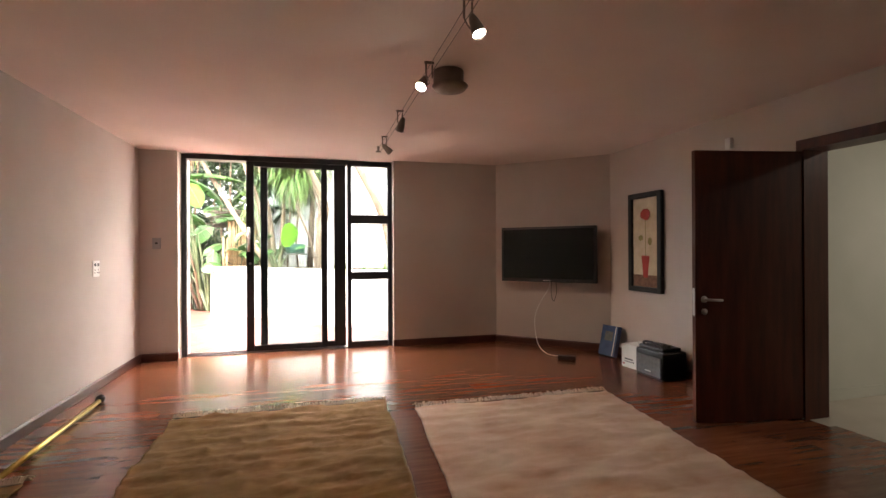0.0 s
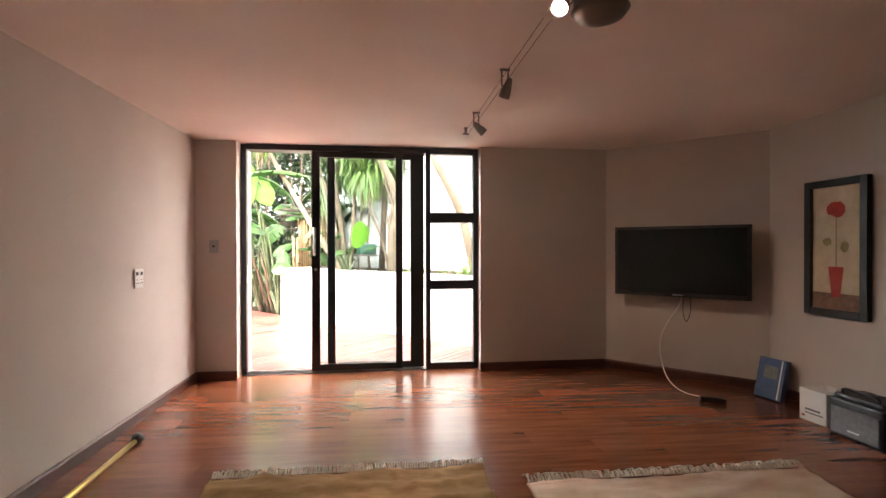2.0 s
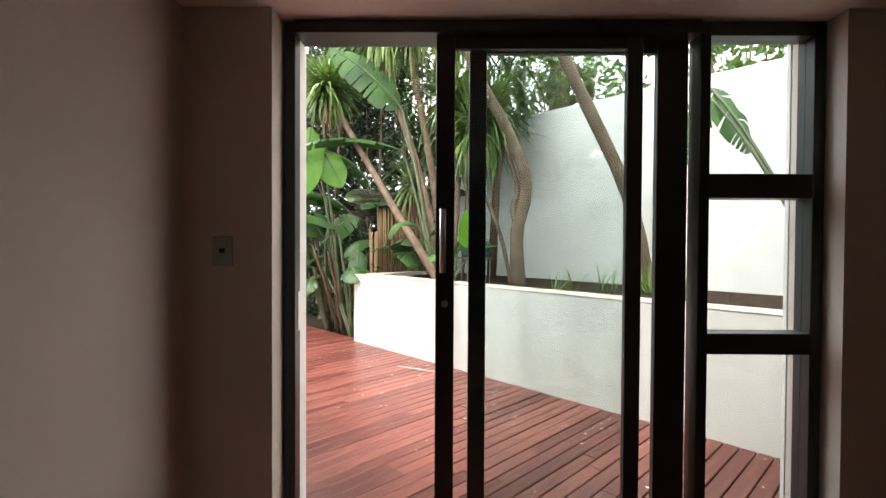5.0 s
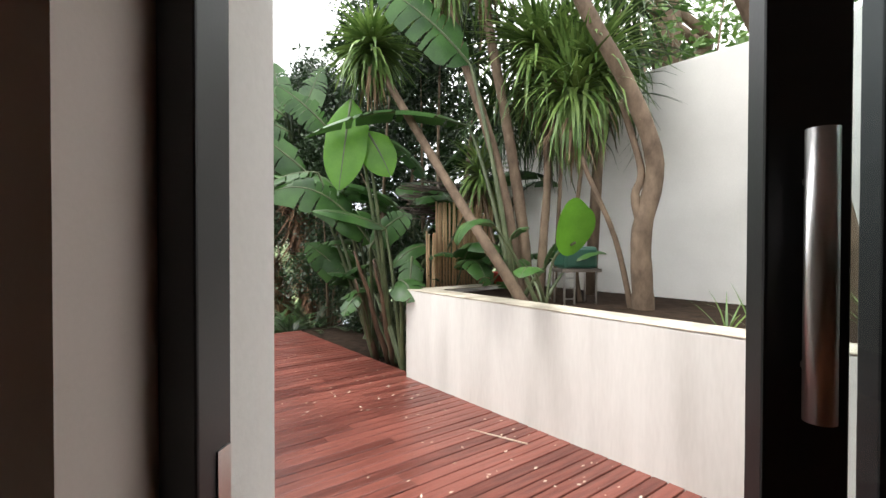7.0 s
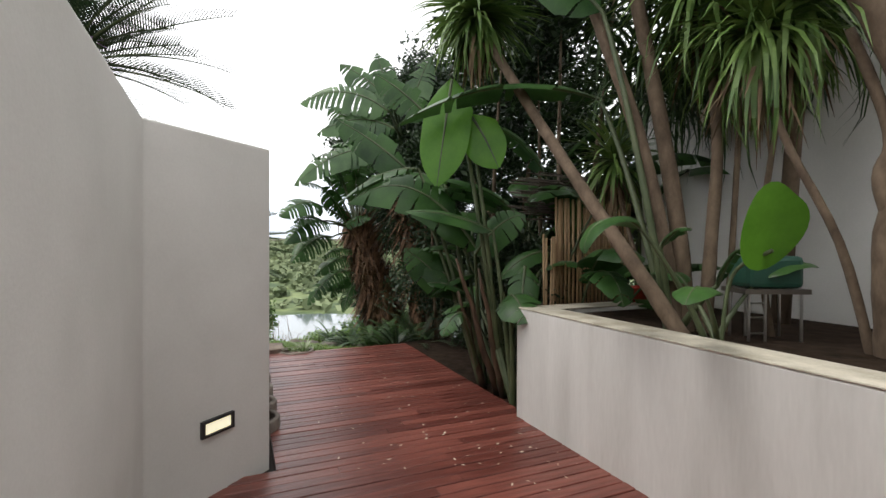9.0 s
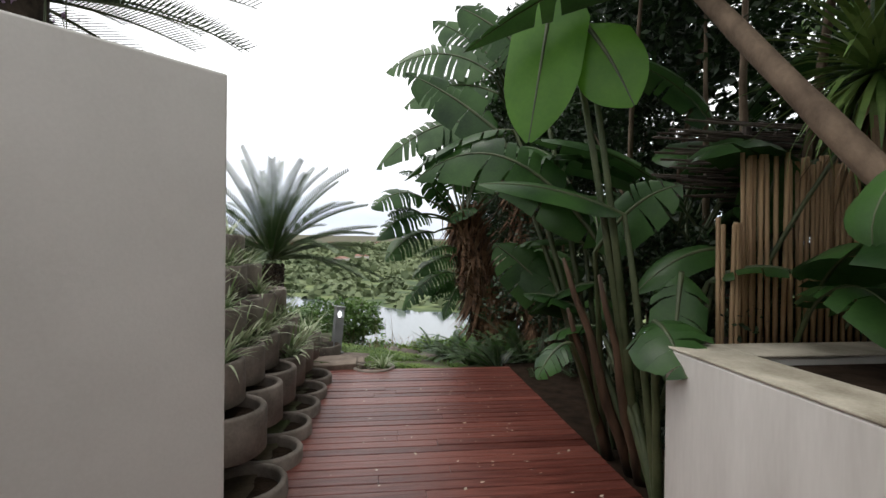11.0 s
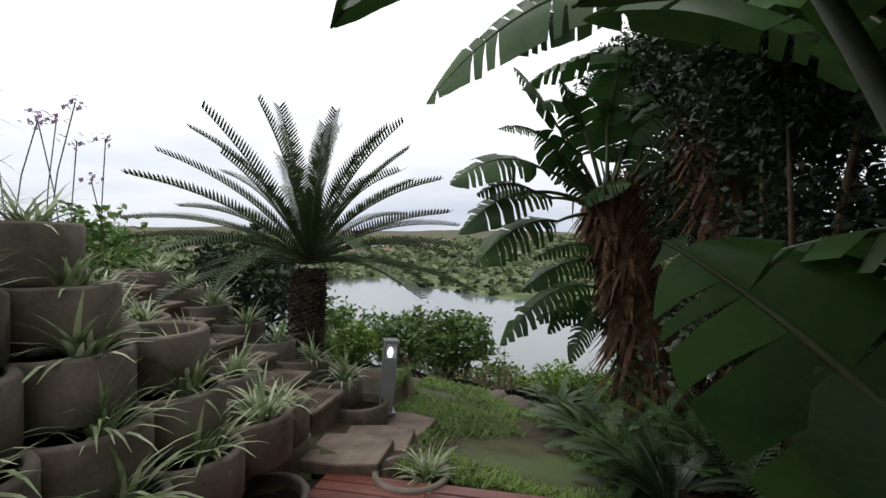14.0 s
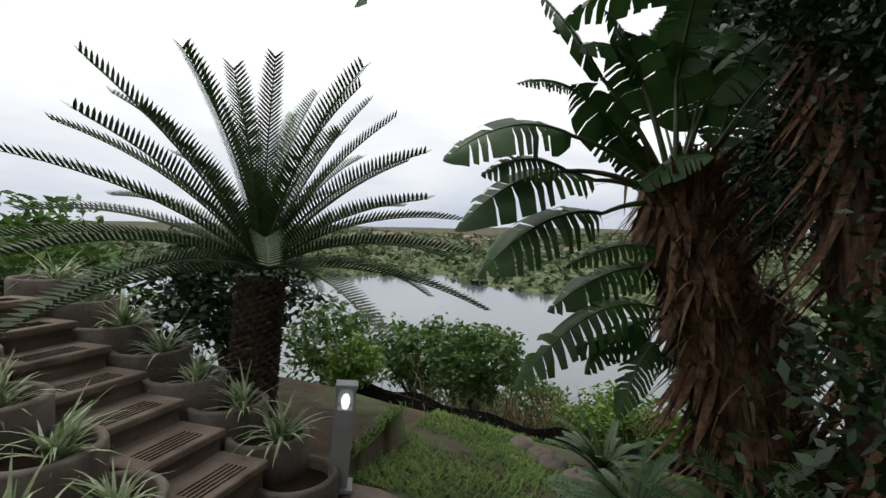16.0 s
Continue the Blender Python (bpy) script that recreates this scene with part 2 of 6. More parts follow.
# ---- geometry helpers ----
class G:
    """A mesh in the making: vertices and faces."""

    def __init__(self):
        self.v, self.f = [], []

    def add(self, vs, fs):
        o = len(self.v)
        self.v += [tuple(p) for p in vs]
        self.f += [tuple(i + o for i in f) for f in fs]
        return self

    def box(self, x0, y0, z0, x1, y1, z1, m=None):
        vs = [Vector(p) for p in ((x0, y0, z0), (x1, y0, z0), (x1, y1, z0), (x0, y1, z0), (x0, y0, z1), (x1, y0, z1), (x1, y1, z1), (x0, y1, z1))]
        return self.add([m @ p for p in vs] if m else vs, [(0, 3, 2, 1), (4, 5, 6, 7), (0, 1, 5, 4), (1, 2, 6, 5), (2, 3, 7, 6), (3, 0, 4, 7)])

    def prism(self, poly, z0, z1):
        n = len(poly)
        area = sum(poly[i][0] * poly[(i + 1) % n][1] - poly[(i + 1) % n][0] * poly[i][1] for i in range(n))
        poly = poly if area > 0 else poly[::-1]
        return self.add([(x, y, z0) for x, y in poly] + [(x, y, z1) for x, y in poly],
                        [tuple(range(n - 1, -1, -1)), tuple(range(n, 2 * n))] + [(i, (i + 1) % n, n + (i + 1) % n, n + i) for i in range(n)])

    def tube(self, pts, radii, seg=8, cap=True):
        pts = [Vector(p) for p in pts]
        o, n = len(self.v), len(pts)
        side = None
        for i, p in enumerate(pts):
            d = (pts[min(i + 1, n - 1)] - pts[max(i - 1, 0)]).normalized()
            ref = side if side else (Vector((0, 0, 1)) if abs(d.z) < 0.9 else Vector((1, 0, 0)))
            b = d.cross(ref).normalized()
            side = b.cross(d).normalized()
            r = radii if isinstance(radii, (int, float)) else radii[i]
            for k in range(seg):
                a = 2 * math.pi * k / seg
                self.v.append(tuple(p + (side * math.cos(a) + b * math.sin(a)) * r))
        for i in range(n - 1):
            for k in range(seg):
                a, b2 = o + i * seg + k, o + i * seg + (k + 1) % seg
                self.f.append((a, b2, b2 + seg, a + seg))
        if cap:
            self.f += [tuple(o + k for k in range(seg - 1, -1, -1)), tuple(o + (n - 1) * seg + k for k in range(seg))]
        return self

    def lathe(self, prof, c=(0, 0, 0), seg=20, a0=0.0, a1=2 * math.pi):
        o, n = len(self.v), len(prof)
        full = abs(a1 - a0 - 2 * math.pi) < 1e-6
        cols = seg if full else seg + 1
        for k in range(cols):
            a = a0 + (a1 - a0) * k / seg
            for r, z in prof:
                self.v.append((c[0] + r * math.cos(a), c[1] + r * math.sin(a), c[2] + z))
        for k in range(seg):
            k2 = (k + 1) % cols
            for i in range(n - 1):
                self.f.append((o + k * n + i, o + k2 * n + i, o + k2 * n + i + 1, o + k * n + i + 1))
        return self

    def strip(self, pts, wide, up):
        """A leaf blade: centre points, half widths, and the direction across."""
        o = len(self.v)
        for p, w, u in zip(pts, wide, up):
            self.v += [tuple(p - u * w), tuple(p + u * w)]
        for i in range(len(pts) - 1):
            a = o + 2 * i
            self.f.append((a, a + 1, a + 3, a + 2))
        return self

    def mesh(self, name, material, smooth=False):
        me = bpy.data.meshes.new(name)
        me.from_pydata(self.v, [], self.f)
        me.materials.append(material)
        if smooth:
            me.polygons.foreach_set("use_smooth", [True] * len(me.polygons))
        me.update()
        return me


def part(name, g, material, parent=None, label="", smooth=False, bevel=0.0):
    ob = new(name, g.mesh(name, material, smooth))
    if parent:
        ob.parent = parent
    if label:
        ob["label"] = label
    if bevel:
        b = ob.modifiers.new("edge", "BEVEL")
        b.width, b.segments, b.limit_method = bevel, 2, "ANGLE"
    return ob


def thing(name, label, category, m=None, group="", kind=""):
    ob = new(name)
    ob.empty_display_size = 0.1
    if m:
        ob.matrix_world = m
    return tagged(ob, label, category, group, kind)


def struct(name, g, material, label, category, smooth=False, bevel=0.0):
    return tagged(part(name, g, material, None, "", smooth, bevel), label, category, "", "structure")


def box(*a):
    return G().box(*a)


R2 = math.sqrt(0.5)


def uv(u, v, z=0.0):
    """Garden axes: u runs along the deck to the lawn, v to its other side."""
    return Vector((R2 * (v - u), R2 * (u + v), z))


UVM = Matrix(((-R2, R2, 0, 0), (R2, R2, 0, 0), (0, 0, 1, 0), (0, 0, 0, 1)))
rnd = random.Random(7)
CEIL = 2.46

# ---- room: floor, walls, ceiling ----
floor = struct("floor", box(-2.1, -3.2, -0.12, 3.66, 6.46, -0.012), M_DARK, "glossy red-brown laminate plank floor", "floor")
struct("ceiling", box(-2.2, -3.2, CEIL, 3.7, 6.5, 2.7), M_CEIL, "smooth pinkish white painted ceiling", "ceiling")
struct("wall_left", box(-2.2, -3.2, -0.1, -1.97, 6.5, CEIL), M_WALL, "taupe painted plaster wall", "wall")
struct("wall_back", box(-1.97, -3.2, -0.1, 3.54, -3.0, CEIL), M_WALL, "taupe painted plaster wall", "wall")
struct("wall_garden_west", box(-1.97, 6.14, -0.1, -1.57, 6.5, CEIL), M_WALL, "narrow taupe wall pier beside sliding door", "wall")
struct("wall_garden_east", box(0.99, 6.16, -0.1, 2.60, 6.5, CEIL), M_WALL, "taupe painted wall beside sliding door", "wall")
C2, C3 = (2.42, 6.18), (3.54, 5.10)
struct("wall_angled", G().prism([C2, C3, (3.70, 5.26), (2.60, 6.34)], -0.1, CEIL), M_WALL, "angled taupe wall behind television", "wall")
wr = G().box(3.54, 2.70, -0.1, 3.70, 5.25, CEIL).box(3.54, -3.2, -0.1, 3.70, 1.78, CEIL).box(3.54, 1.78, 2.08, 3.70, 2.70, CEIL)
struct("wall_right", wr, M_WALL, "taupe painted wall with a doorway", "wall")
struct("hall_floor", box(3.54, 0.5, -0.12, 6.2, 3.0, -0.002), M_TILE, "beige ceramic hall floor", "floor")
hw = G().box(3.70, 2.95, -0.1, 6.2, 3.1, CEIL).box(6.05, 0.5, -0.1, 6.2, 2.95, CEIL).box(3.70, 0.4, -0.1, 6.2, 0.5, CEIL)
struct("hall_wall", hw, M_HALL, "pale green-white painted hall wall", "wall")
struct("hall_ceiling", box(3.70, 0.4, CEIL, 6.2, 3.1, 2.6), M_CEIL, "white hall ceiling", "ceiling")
struct("hall_skirting", box(3.72, 2.935, 0.0, 6.05, 2.948, 0.09), M_HALL, "pale tiled hall skirting", "baseboard")


def skirting(p, q, out):
    p, q, out = Vector((*p, 0)), Vector((*q, 0)), Vector((*out, 0)).normalized()
    g = G()
    d = 0.018
    ring = [(0.002, 0.002), (d, 0.002), (d, 0.075), (d * 0.5, 0.09), (0.002, 0.09)]
    vs = [e + out * a + Vector((0, 0, z)) for e in (p, q) for a, z in ring]
    g.add(vs, [(i, (i + 1) % 5, 5 + (i + 1) % 5, 5 + i) for i in range(5)] + [(4, 3, 2, 1, 0), (5, 6, 7, 8, 9)])
    struct("baseboard", g, M_SKIRT, "dark stained timber skirting board", "baseboard")


skirting((-1.97, -3.0), (-1.97, 6.14), (1, 0))
skirting((-1.95, 6.14), (-1.565, 6.14), (0, -1))
skirting((0.985, 6.16), (2.42, 6.16), (0, -1))
skirting(C2, C3, (-1.08, -1.12))
skirting((3.54, 5.10), (3.54, 2.76), (-1, 0))
skirting((3.54, 1.70), (3.54, -3.0), (-1, 0))

# ---- aluminium sliding door and side window ----
sd = tagged(thing("door_1", "black aluminium glazed sliding door standing half open", "sliding door"), kind="structure")
FZ = CEIL - 0.004
part("frame", G().box(-1.565, 6.275, 0.0, -1.51, 6.352, FZ).box(-1.51, 6.25, FZ - 0.06, 0.40, 6.42, FZ).box(-1.51, 6.25, -0.012, 0.40, 6.42, 0.012), M_FRAME, sd, bevel=0.004)
part("track", G().box(-1.51, 6.295, 0.012, 0.35, 6.303, 0.026).box(-1.51, 6.355, 0.012, 0.35, 6.363, 0.026), M_STEEL, sd, "steel floor track")


def panel(x0, x1, y, wl_, wr_):
    p = part("sliding_panel", G().box(x0, y - 0.02, 0.02, x0 + wl_, y + 0.02, 2.405).box(x1 - wr_, y - 0.02, 0.02, x1, y + 0.02, 2.405)
             .box(x0 + wl_, y - 0.019, 0.02, x1 - wr_, y + 0.019, 0.09).box(x0 + wl_, y - 0.019, 2.335, x1 - wr_, y + 0.019, 2.405), M_FRAME, sd, bevel=0.004)
    gl = part("pane", box(x0 + wl_, y - 0.003, 0.09, x1 - wr_, y + 0.003, 2.335), M_GLASS, p)
    gl.visible_shadow = False
    return p


slide = panel(-0.84, 0.14, 6.305, 0.09, 0.075)
panel(-0.68, 0.38, 6.36, 0.085, 0.15)
for yy, s in ((6.262, 1),):
    hd = part("handle", G().tube([(-0.805, yy - 0.015 * s, 1.27), (-0.805, yy - 0.015 * s, 1.57)], 0.015, 14), M_STEEL, slide, "brushed steel tube handle", True)
    for zz in (1.32, 1.52):
        part("standoff", G().tube([(-0.795, yy - 0.005 * s, zz), (-0.795, yy + 0.04 * s, zz)], 0.007, 10), M_STEEL, slide)
part("lock", G().tube([(-0.795, 6.283, 1.12), (-0.795, 6.276, 1.12)], 0.016, 14).box(-0.80, 6.27, 1.105, -0.79, 6.277, 1.135), M_STEEL, slide, "small steel lock cylinder")
part("strike_plate", box(-1.512, 6.315, 0.98, -1.507, 6.345, 1.17), M_STEEL, sd, "steel strike plate")
w1 = tagged(thing("window_1", "narrow black aluminium window in three panes", "window"), kind="structure")
wf = G().box(0.40, 6.27, 0.0, 0.45, 6.38, FZ).box(0.93, 6.27, 0.0, 0.985, 6.38, FZ)
for z0, z1 in ((0.0, 0.075), (0.89, 0.99), (1.63, 1.745), (2.39, FZ)):
    wf.box(0.45, 6.271, z0, 0.93, 6.379, z1)
part("window_frame", wf, M_FRAME, w1, bevel=0.004)
for z0, z1 in ((0.075, 0.89), (0.99, 1.63), (1.745, 2.39)):
    gl = part("pane", box(0.45, 6.325, z0, 0.93, 6.331, z1), M_GLASS, w1)
    gl.visible_shadow = False

# ---- inner door ----
df = tagged(thing("door_2", "dark mahogany door frame of the hall doorway", "door frame"), kind="structure")
part("jamb", box(3.50, 2.66, 0, 3.735, 2.72, 2.01), M_DOOR, df)
part("jamb", box(3.50, 1.76, 0, 3.735, 1.82, 2.01), M_DOOR, df)
part("head", box(3.50, 1.76, 2.01, 3.735, 2.72, 2.085), M_DOOR, df)
dm = pose(3.50, 2.69, 0.008, 0, 0, 169.5)
dl = thing("door", "dark mahogany flush door standing wide open", "door", dm)
part("leaf", box(0.0, -0.02, 0.0, 0.84, 0.02, 1.99), M_DOOR, dl, bevel=0.003)
for s in (1, -1):
    part("door_handle", G().tube([(0.775, 0.02 * s, 0.90), (0.775, 0.055 * s, 0.90), (0.77, 0.062 * s, 0.90), (0.66, 0.062 * s, 0.895)], 0.009, 10)
         .lathe([(0.0, 0.0), (0.024, 0.0), (0.024, 0.006), (0, 0.006)], (0, 0, 0), 16).tube([(0.775, 0.0205 * s, 0.90), (0.775, 0.028 * s, 0.90)], 0.024, 16)
         .tube([(0.775, 0.0205 * s, 0.81), (0.775, 0.028 * s, 0.81)], 0.022, 16), M_STEEL, dl, "brushed steel lever handle", True)
part("latch_plate", G().box(0.8402, -0.012, 0.78, 0.842, 0.012, 0.98), M_STEEL, dl, "steel latch plate")
part("key", G().box(0.772, -0.06, 0.76, 0.778, -0.03, 0.805), M_STEEL, dl)
for zz in (0.25, 1.02, 1.8):
    part("hinge", G().tube([(-0.006, -0.022, zz - 0.05), (-0.006, -0.022, zz + 0.05)], 0.007, 10), M_STEEL, dl)

# ---- things in the room ----
tvd = Vector((C3[0] - C2[0], C3[1] - C2[1], 0)).normalized()
tv_m = Matrix.Translation((2.88, 5.49, 1.225)) @ Matrix(((tvd.x, -tvd.y, 0, 0), (tvd.y, tvd.x, 0, 0), (0, 0, 1, 0), (0, 0, 0, 1)))
tv = thing("television", "large black flat television on angled wall", "television", tv_m)
part("body", box(-0.62, -0.03, -0.37, 0.62, 0.04, 0.345), M_BLACK, tv, bevel=0.008)
part("screen", box(-0.585, -0.033, -0.325, 0.585, -0.030, 0.315), M_SCREEN, tv, "glossy dark screen")
part("maker_badge", box(-0.05, -0.033, -0.352, 0.05, -0.031, -0.344), M_STEEL, tv, "small silver badge")
part("wall_bracket", box(-0.2, 0.04, -0.15, 0.2, 0.17, 0.15), M_BLACK, tv)
cb = [Vector((0.02, 0.05, -0.30)), Vector((0.0, 0.06, -0.45)), Vector((-0.10, 0.05, -0.62)), Vector((-0.17, 0.02, -0.80)), Vector((-0.16, -0.03, -0.98)), Vector((-0.06, -0.2, -1.15)), Vector((0.1, -0.36, -1.214)), Vector((0.30, -0.46, -1.205))]


def smooth_path(pts, n=6):
    out = []
    for i in range(len(pts) - 1):
        p0, p1, p2, p3 = pts[max(i - 1, 0)], pts[i], pts[i + 1], pts[min(i + 2, len(pts) - 1)]
        for k in range(n):
            t = k / n
            out.append(0.5 * ((2 * p1) + (p2 - p0) * t + (2 * p0 - 5 * p1 + 4 * p2 - p3) * t * t + (3 * p1 - p0 - 3 * p2 + p3) * t ** 3))
    return out + [pts[-1]]


part("power_cable", G().tube([p for p in smooth_path(cb)], 0.005, 6), M_WHITE, tv, "thin white power cable", True)
part("aerial_cable", G().tube(smooth_path([Vector((0.05, 0.05, -0.3)), Vector((0.03, 0.06, -0.5)), Vector((0.06, 0.06, -0.62)), Vector((0.1, 0.06, -0.5)), Vector((0.09, 0.05, -0.3))]), 0.004, 6), M_BLACK, tv, "looped dark cable", True)
ad = thing("power_adapter", "small black power adapter on wooden floor", "adapter", pose(2.80, 4.88, 0.0, 0, 0, -30))
part("case", box(-0.10, -0.04, 0.0, 0.10, 0.04, 0.045), M_BLACK, ad, bevel=0.008)

pic = thing("framed_picture", "black framed painting of red flower in vase", "picture", pose(3.538, 4.42, 0.80, 0, 0, -90))
# local x runs along the wall, -y faces the room
W, H, B = 0.265, 1.10, 0.058
for a in ((-W, 0, -W + B, H), (W - B, 0, W, H), (-W + B, 0, W - B, B), (-W + B, H - B, W - B, H)):
    part("frame_side", box(a[0], -0.05, a[1], a[2], -0.002, a[3]), M_BLACK, pic, bevel=0.005)
part("canvas", box(-W + B, -0.02, B, W - B, -0.004, H - B), M_PAPER, pic, "beige painted canvas")
part("painted_table", box(-W + B, -0.0225, B, W - B, -0.02, B + 0.13), M_BROWN, pic, "brown painted table edge")
part("painted_vase", G().add([(-0.035, -0.0245, 0.16), (0.035, -0.0245, 0.16), (0.065, -0.0245, 0.40), (-0.065, -0.0245, 0.40)], [(0, 1, 2, 3)]), M_RED, pic, "red painted vase")


def blob(cx, cz, rx, rz, y, seed):
    q = random.Random(seed)
    n = 18
    ring = [(cx + rx * (0.8 + 0.3 * q.random()) * math.cos(6.283 * k / n), y, cz + rz * (0.8 + 0.3 * q.random()) * math.sin(6.283 * k / n)) for k in range(n)]
    return G().add(ring, [tuple(range(n))])


part("painted_bloom", blob(0, 0.86, 0.085, 0.065, -0.0245, 3), M_RED, pic, "large red painted bloom")
part("painted_leaf", blob(-0.075, 0.60, 0.04, 0.035, -0.0245, 4), M_OLIVE, pic)
part("painted_leaf", blob(0.07, 0.56, 0.035, 0.045, -0.0245, 5), M_OLIVE, pic)
part("painted_stem", G().box(-0.004, -0.0235, 0.40, 0.004, -0.0225, 0.80), M_OLIVE, pic)

sp = thing("portable_speaker", "black portable speaker with grey front grille", "speaker", pose(3.185, 3.98, 0, 0, 0, -88))
part("body", G().prism([(-0.19, 0.012), (0.19, 0.012), (0.19, 0.30), (-0.19, 0.30)], 0.0, 0.27), M_BLACK, sp, bevel=0.015)
part("grille", box(-0.165, 0.0, 0.025, 0.165, 0.014, 0.215), M_GREY, sp, "grey cloth grille", bevel=0.004)
part("badge", box(-0.04, -0.004, 0.06, 0.04, 0.0, 0.07), M_STEEL, sp)
part("top_panel", G().prism([(-0.17, 0.03), (0.17, 0.03), (0.15, 0.27), (-0.15, 0.27)], 0.27, 0.305), M_BLACK, sp, bevel=0.012)
part("carry_handle", G().tube(smooth_path([Vector((-0.12, 0.06, 0.30)), Vector((-0.11, 0.05, 0.335)), Vector((0.0, 0.045, 0.345)), Vector((0.11, 0.05, 0.335)), Vector((0.12, 0.06, 0.30))]), 0.012, 8), M_BLACK, sp, "", True)
for k in (-0.06, 0.02, 0.09):
    part("knob", G().lathe([(0.0, 0.02), (0.014, 0.02), (0.016, 0.0)], (k, 0.18, 0.305), 12), M_DULL, sp)
cbx = thing("white_carton", "small white printed cardboard carton on floor", "box", pose(3.24, 4.35, 0, 0, 0, -84))
part("carton_body", box(-0.105, 0.0, 0.0, 0.105, 0.22, 0.245), M_CARD, cbx, bevel=0.002)
for z0, z1, x1 in ((0.085, 0.10, 0.06), (0.06, 0.07, 0.08)):
    part("printed_bar", box(-0.06, -0.002, z0, x1, -0.0005, z1), M_GREY, cbx)
part("printed_spot", box(-0.085, -0.002, 0.03, -0.06, -0.0005, 0.045), M_RED, cbx)
part("open_flap", box(0.03, 0.10, 0.245, 0.10, 0.104, 0.285), M_CARD, cbx)
bb = thing("blue_box", "flat blue printed box leaning on wall", "box", pose(3.32, 4.89, 0.0, -14, 0, -78))
part("carton_body", box(-0.12, 0.0, 0.012, 0.12, 0.06, 0.37), M_BLUE, bb, bevel=0.002)
part("printed_panel", box(-0.06, -0.002, 0.19, 0.06, -0.0005, 0.30), M_GREY, bb)
part("spine_stripe", box(0.085, -0.002, 0.02, 0.095, -0.0005, 0.36), M_CARD, bb)

cp = thing("curtain_pole", "brass curtain pole with dark finial on floor", "pole")
part("rod", G().tube([(-1.755, 4.53, 0.03), (-1.69, 2.9, 0.03)], 0.017, 14), M_BRASS, cp, "", True)
part("finial", G().lathe([(0.0, -0.045), (0.02, -0.042), (0.036, -0.02), (0.036, 0.01), (0.024, 0.025), (0.02, 0.03)], (0, 0, 0), 16), M_BLACK, cp, "dark turned finial", True).matrix_world = look((-1.757, 4.565, 0.037), (-1.757, 5.5, 0.037))


def rug(name, label, corners, material, seed, wav, fringe_end=True):
    q = random.Random(seed)
    nx, ny = 90, 90
    a, b, c, d = [Vector((*p, 0)) for p in corners]  # far left, far right, near right, near left
    g = G()
    off = Vector((seed * 3.1, seed * 1.7, 0))

    def height(p):
        n1 = noise.noise(Vector((p.x * 1.6, p.y * 6.0, 0)) + off)
        n2 = noise.noise(Vector((p.x * 4.0 + p.y * 2.0, p.y * 11.0 - p.x * 3.0, 3)) + off)
        return 0.012 + wav * (0.8 * max(0.0, 1 - abs(n1) * 2.2) ** 2 + 0.5 * max(0.0, 1 - abs(n2) * 3.2) ** 2)

    for j in range(ny + 1):
        for i in range(nx + 1):
            s, t = i / nx, j / ny
            p = (a * (1 - s) + b * s) * (1 - t) + (d * (1 - s) + c * s) * t
            edge = 0.02 * noise.noise(p * 3 + off)
            p = p + Vector((edge, edge * 0.7, 0))
            g.v.append((p.x, p.y, height(p)))
    for j in range(ny):
        for i in range(nx):
            k = j * (nx + 1) + i
            g.f.append((k + nx + 1, k + nx + 2, k + 1, k))
    th = thing(name, label, "rug")
    body = part("woven_body", g, material, th, "", True)
    so = body.modifiers.new("thick", "SOLIDIFY")
    so.thickness = 0.008
    fr = G()
    out = ((a - d).normalized())
    for k in range(210):
        p = a.lerp(b, (k + q.random()) / 210)
        e = p + out * (0.05 + 0.07 * q.random()) + Vector((0.04 * (q.random() - 0.5), 0, 0))
        fr.tube([(p.x, p.y, 0.022), ((p.x + e.x) / 2, (p.y + e.y) / 2, 0.03 + 0.015 * q.random()), (e.x, e.y, 0.006)], 0.0045, 4)
    part("fringe", fr, M_FRINGE, th, "cream knotted fringe")
    return th


rug("mustard_rug", "rumpled mustard brown woven rug with fringe", ((-1.05, 3.94), (0.56, 3.92), (0.46, 1.5), (-1.0, 1.6)), M_RUG1, 2, 0.026)
rug("beige_rug", "rumpled beige woven rug with cream fringe", ((0.76, 3.68), (2.49, 3.66), (2.22, 1.3), (0.62, 1.5)), M_RUG2, 5, 0.016)
rug("folded_rug", "mustard rug end lying by the wall", ((-1.93, 3.02), (-1.55, 3.06), (-1.5, 1.6), (-1.93, 1.5)), M_RUG1, 8, 0.02)

# ceiling wire lights
wire = thing("lighting_wire", "taut low voltage lighting wires below ceiling", "wire")
for dx in (-0.02, 0.02):
    part("wire", G().tube([(0.69 + dx, 0.9, CEIL - 0.06), (0.69 + dx, 5.35, CEIL - 0.06)], 0.0022, 6), M_DULL, wire)
for yy in (0.9, 5.35):
    part("wire_anchor", G().tube([(0.69, yy, CEIL), (0.69, yy, CEIL - 0.065)], [0.016, 0.01], 10).box(0.66, yy - 0.006, CEIL - 0.066, 0.72, yy + 0.006, CEIL - 0.054), M_DULL, wire)


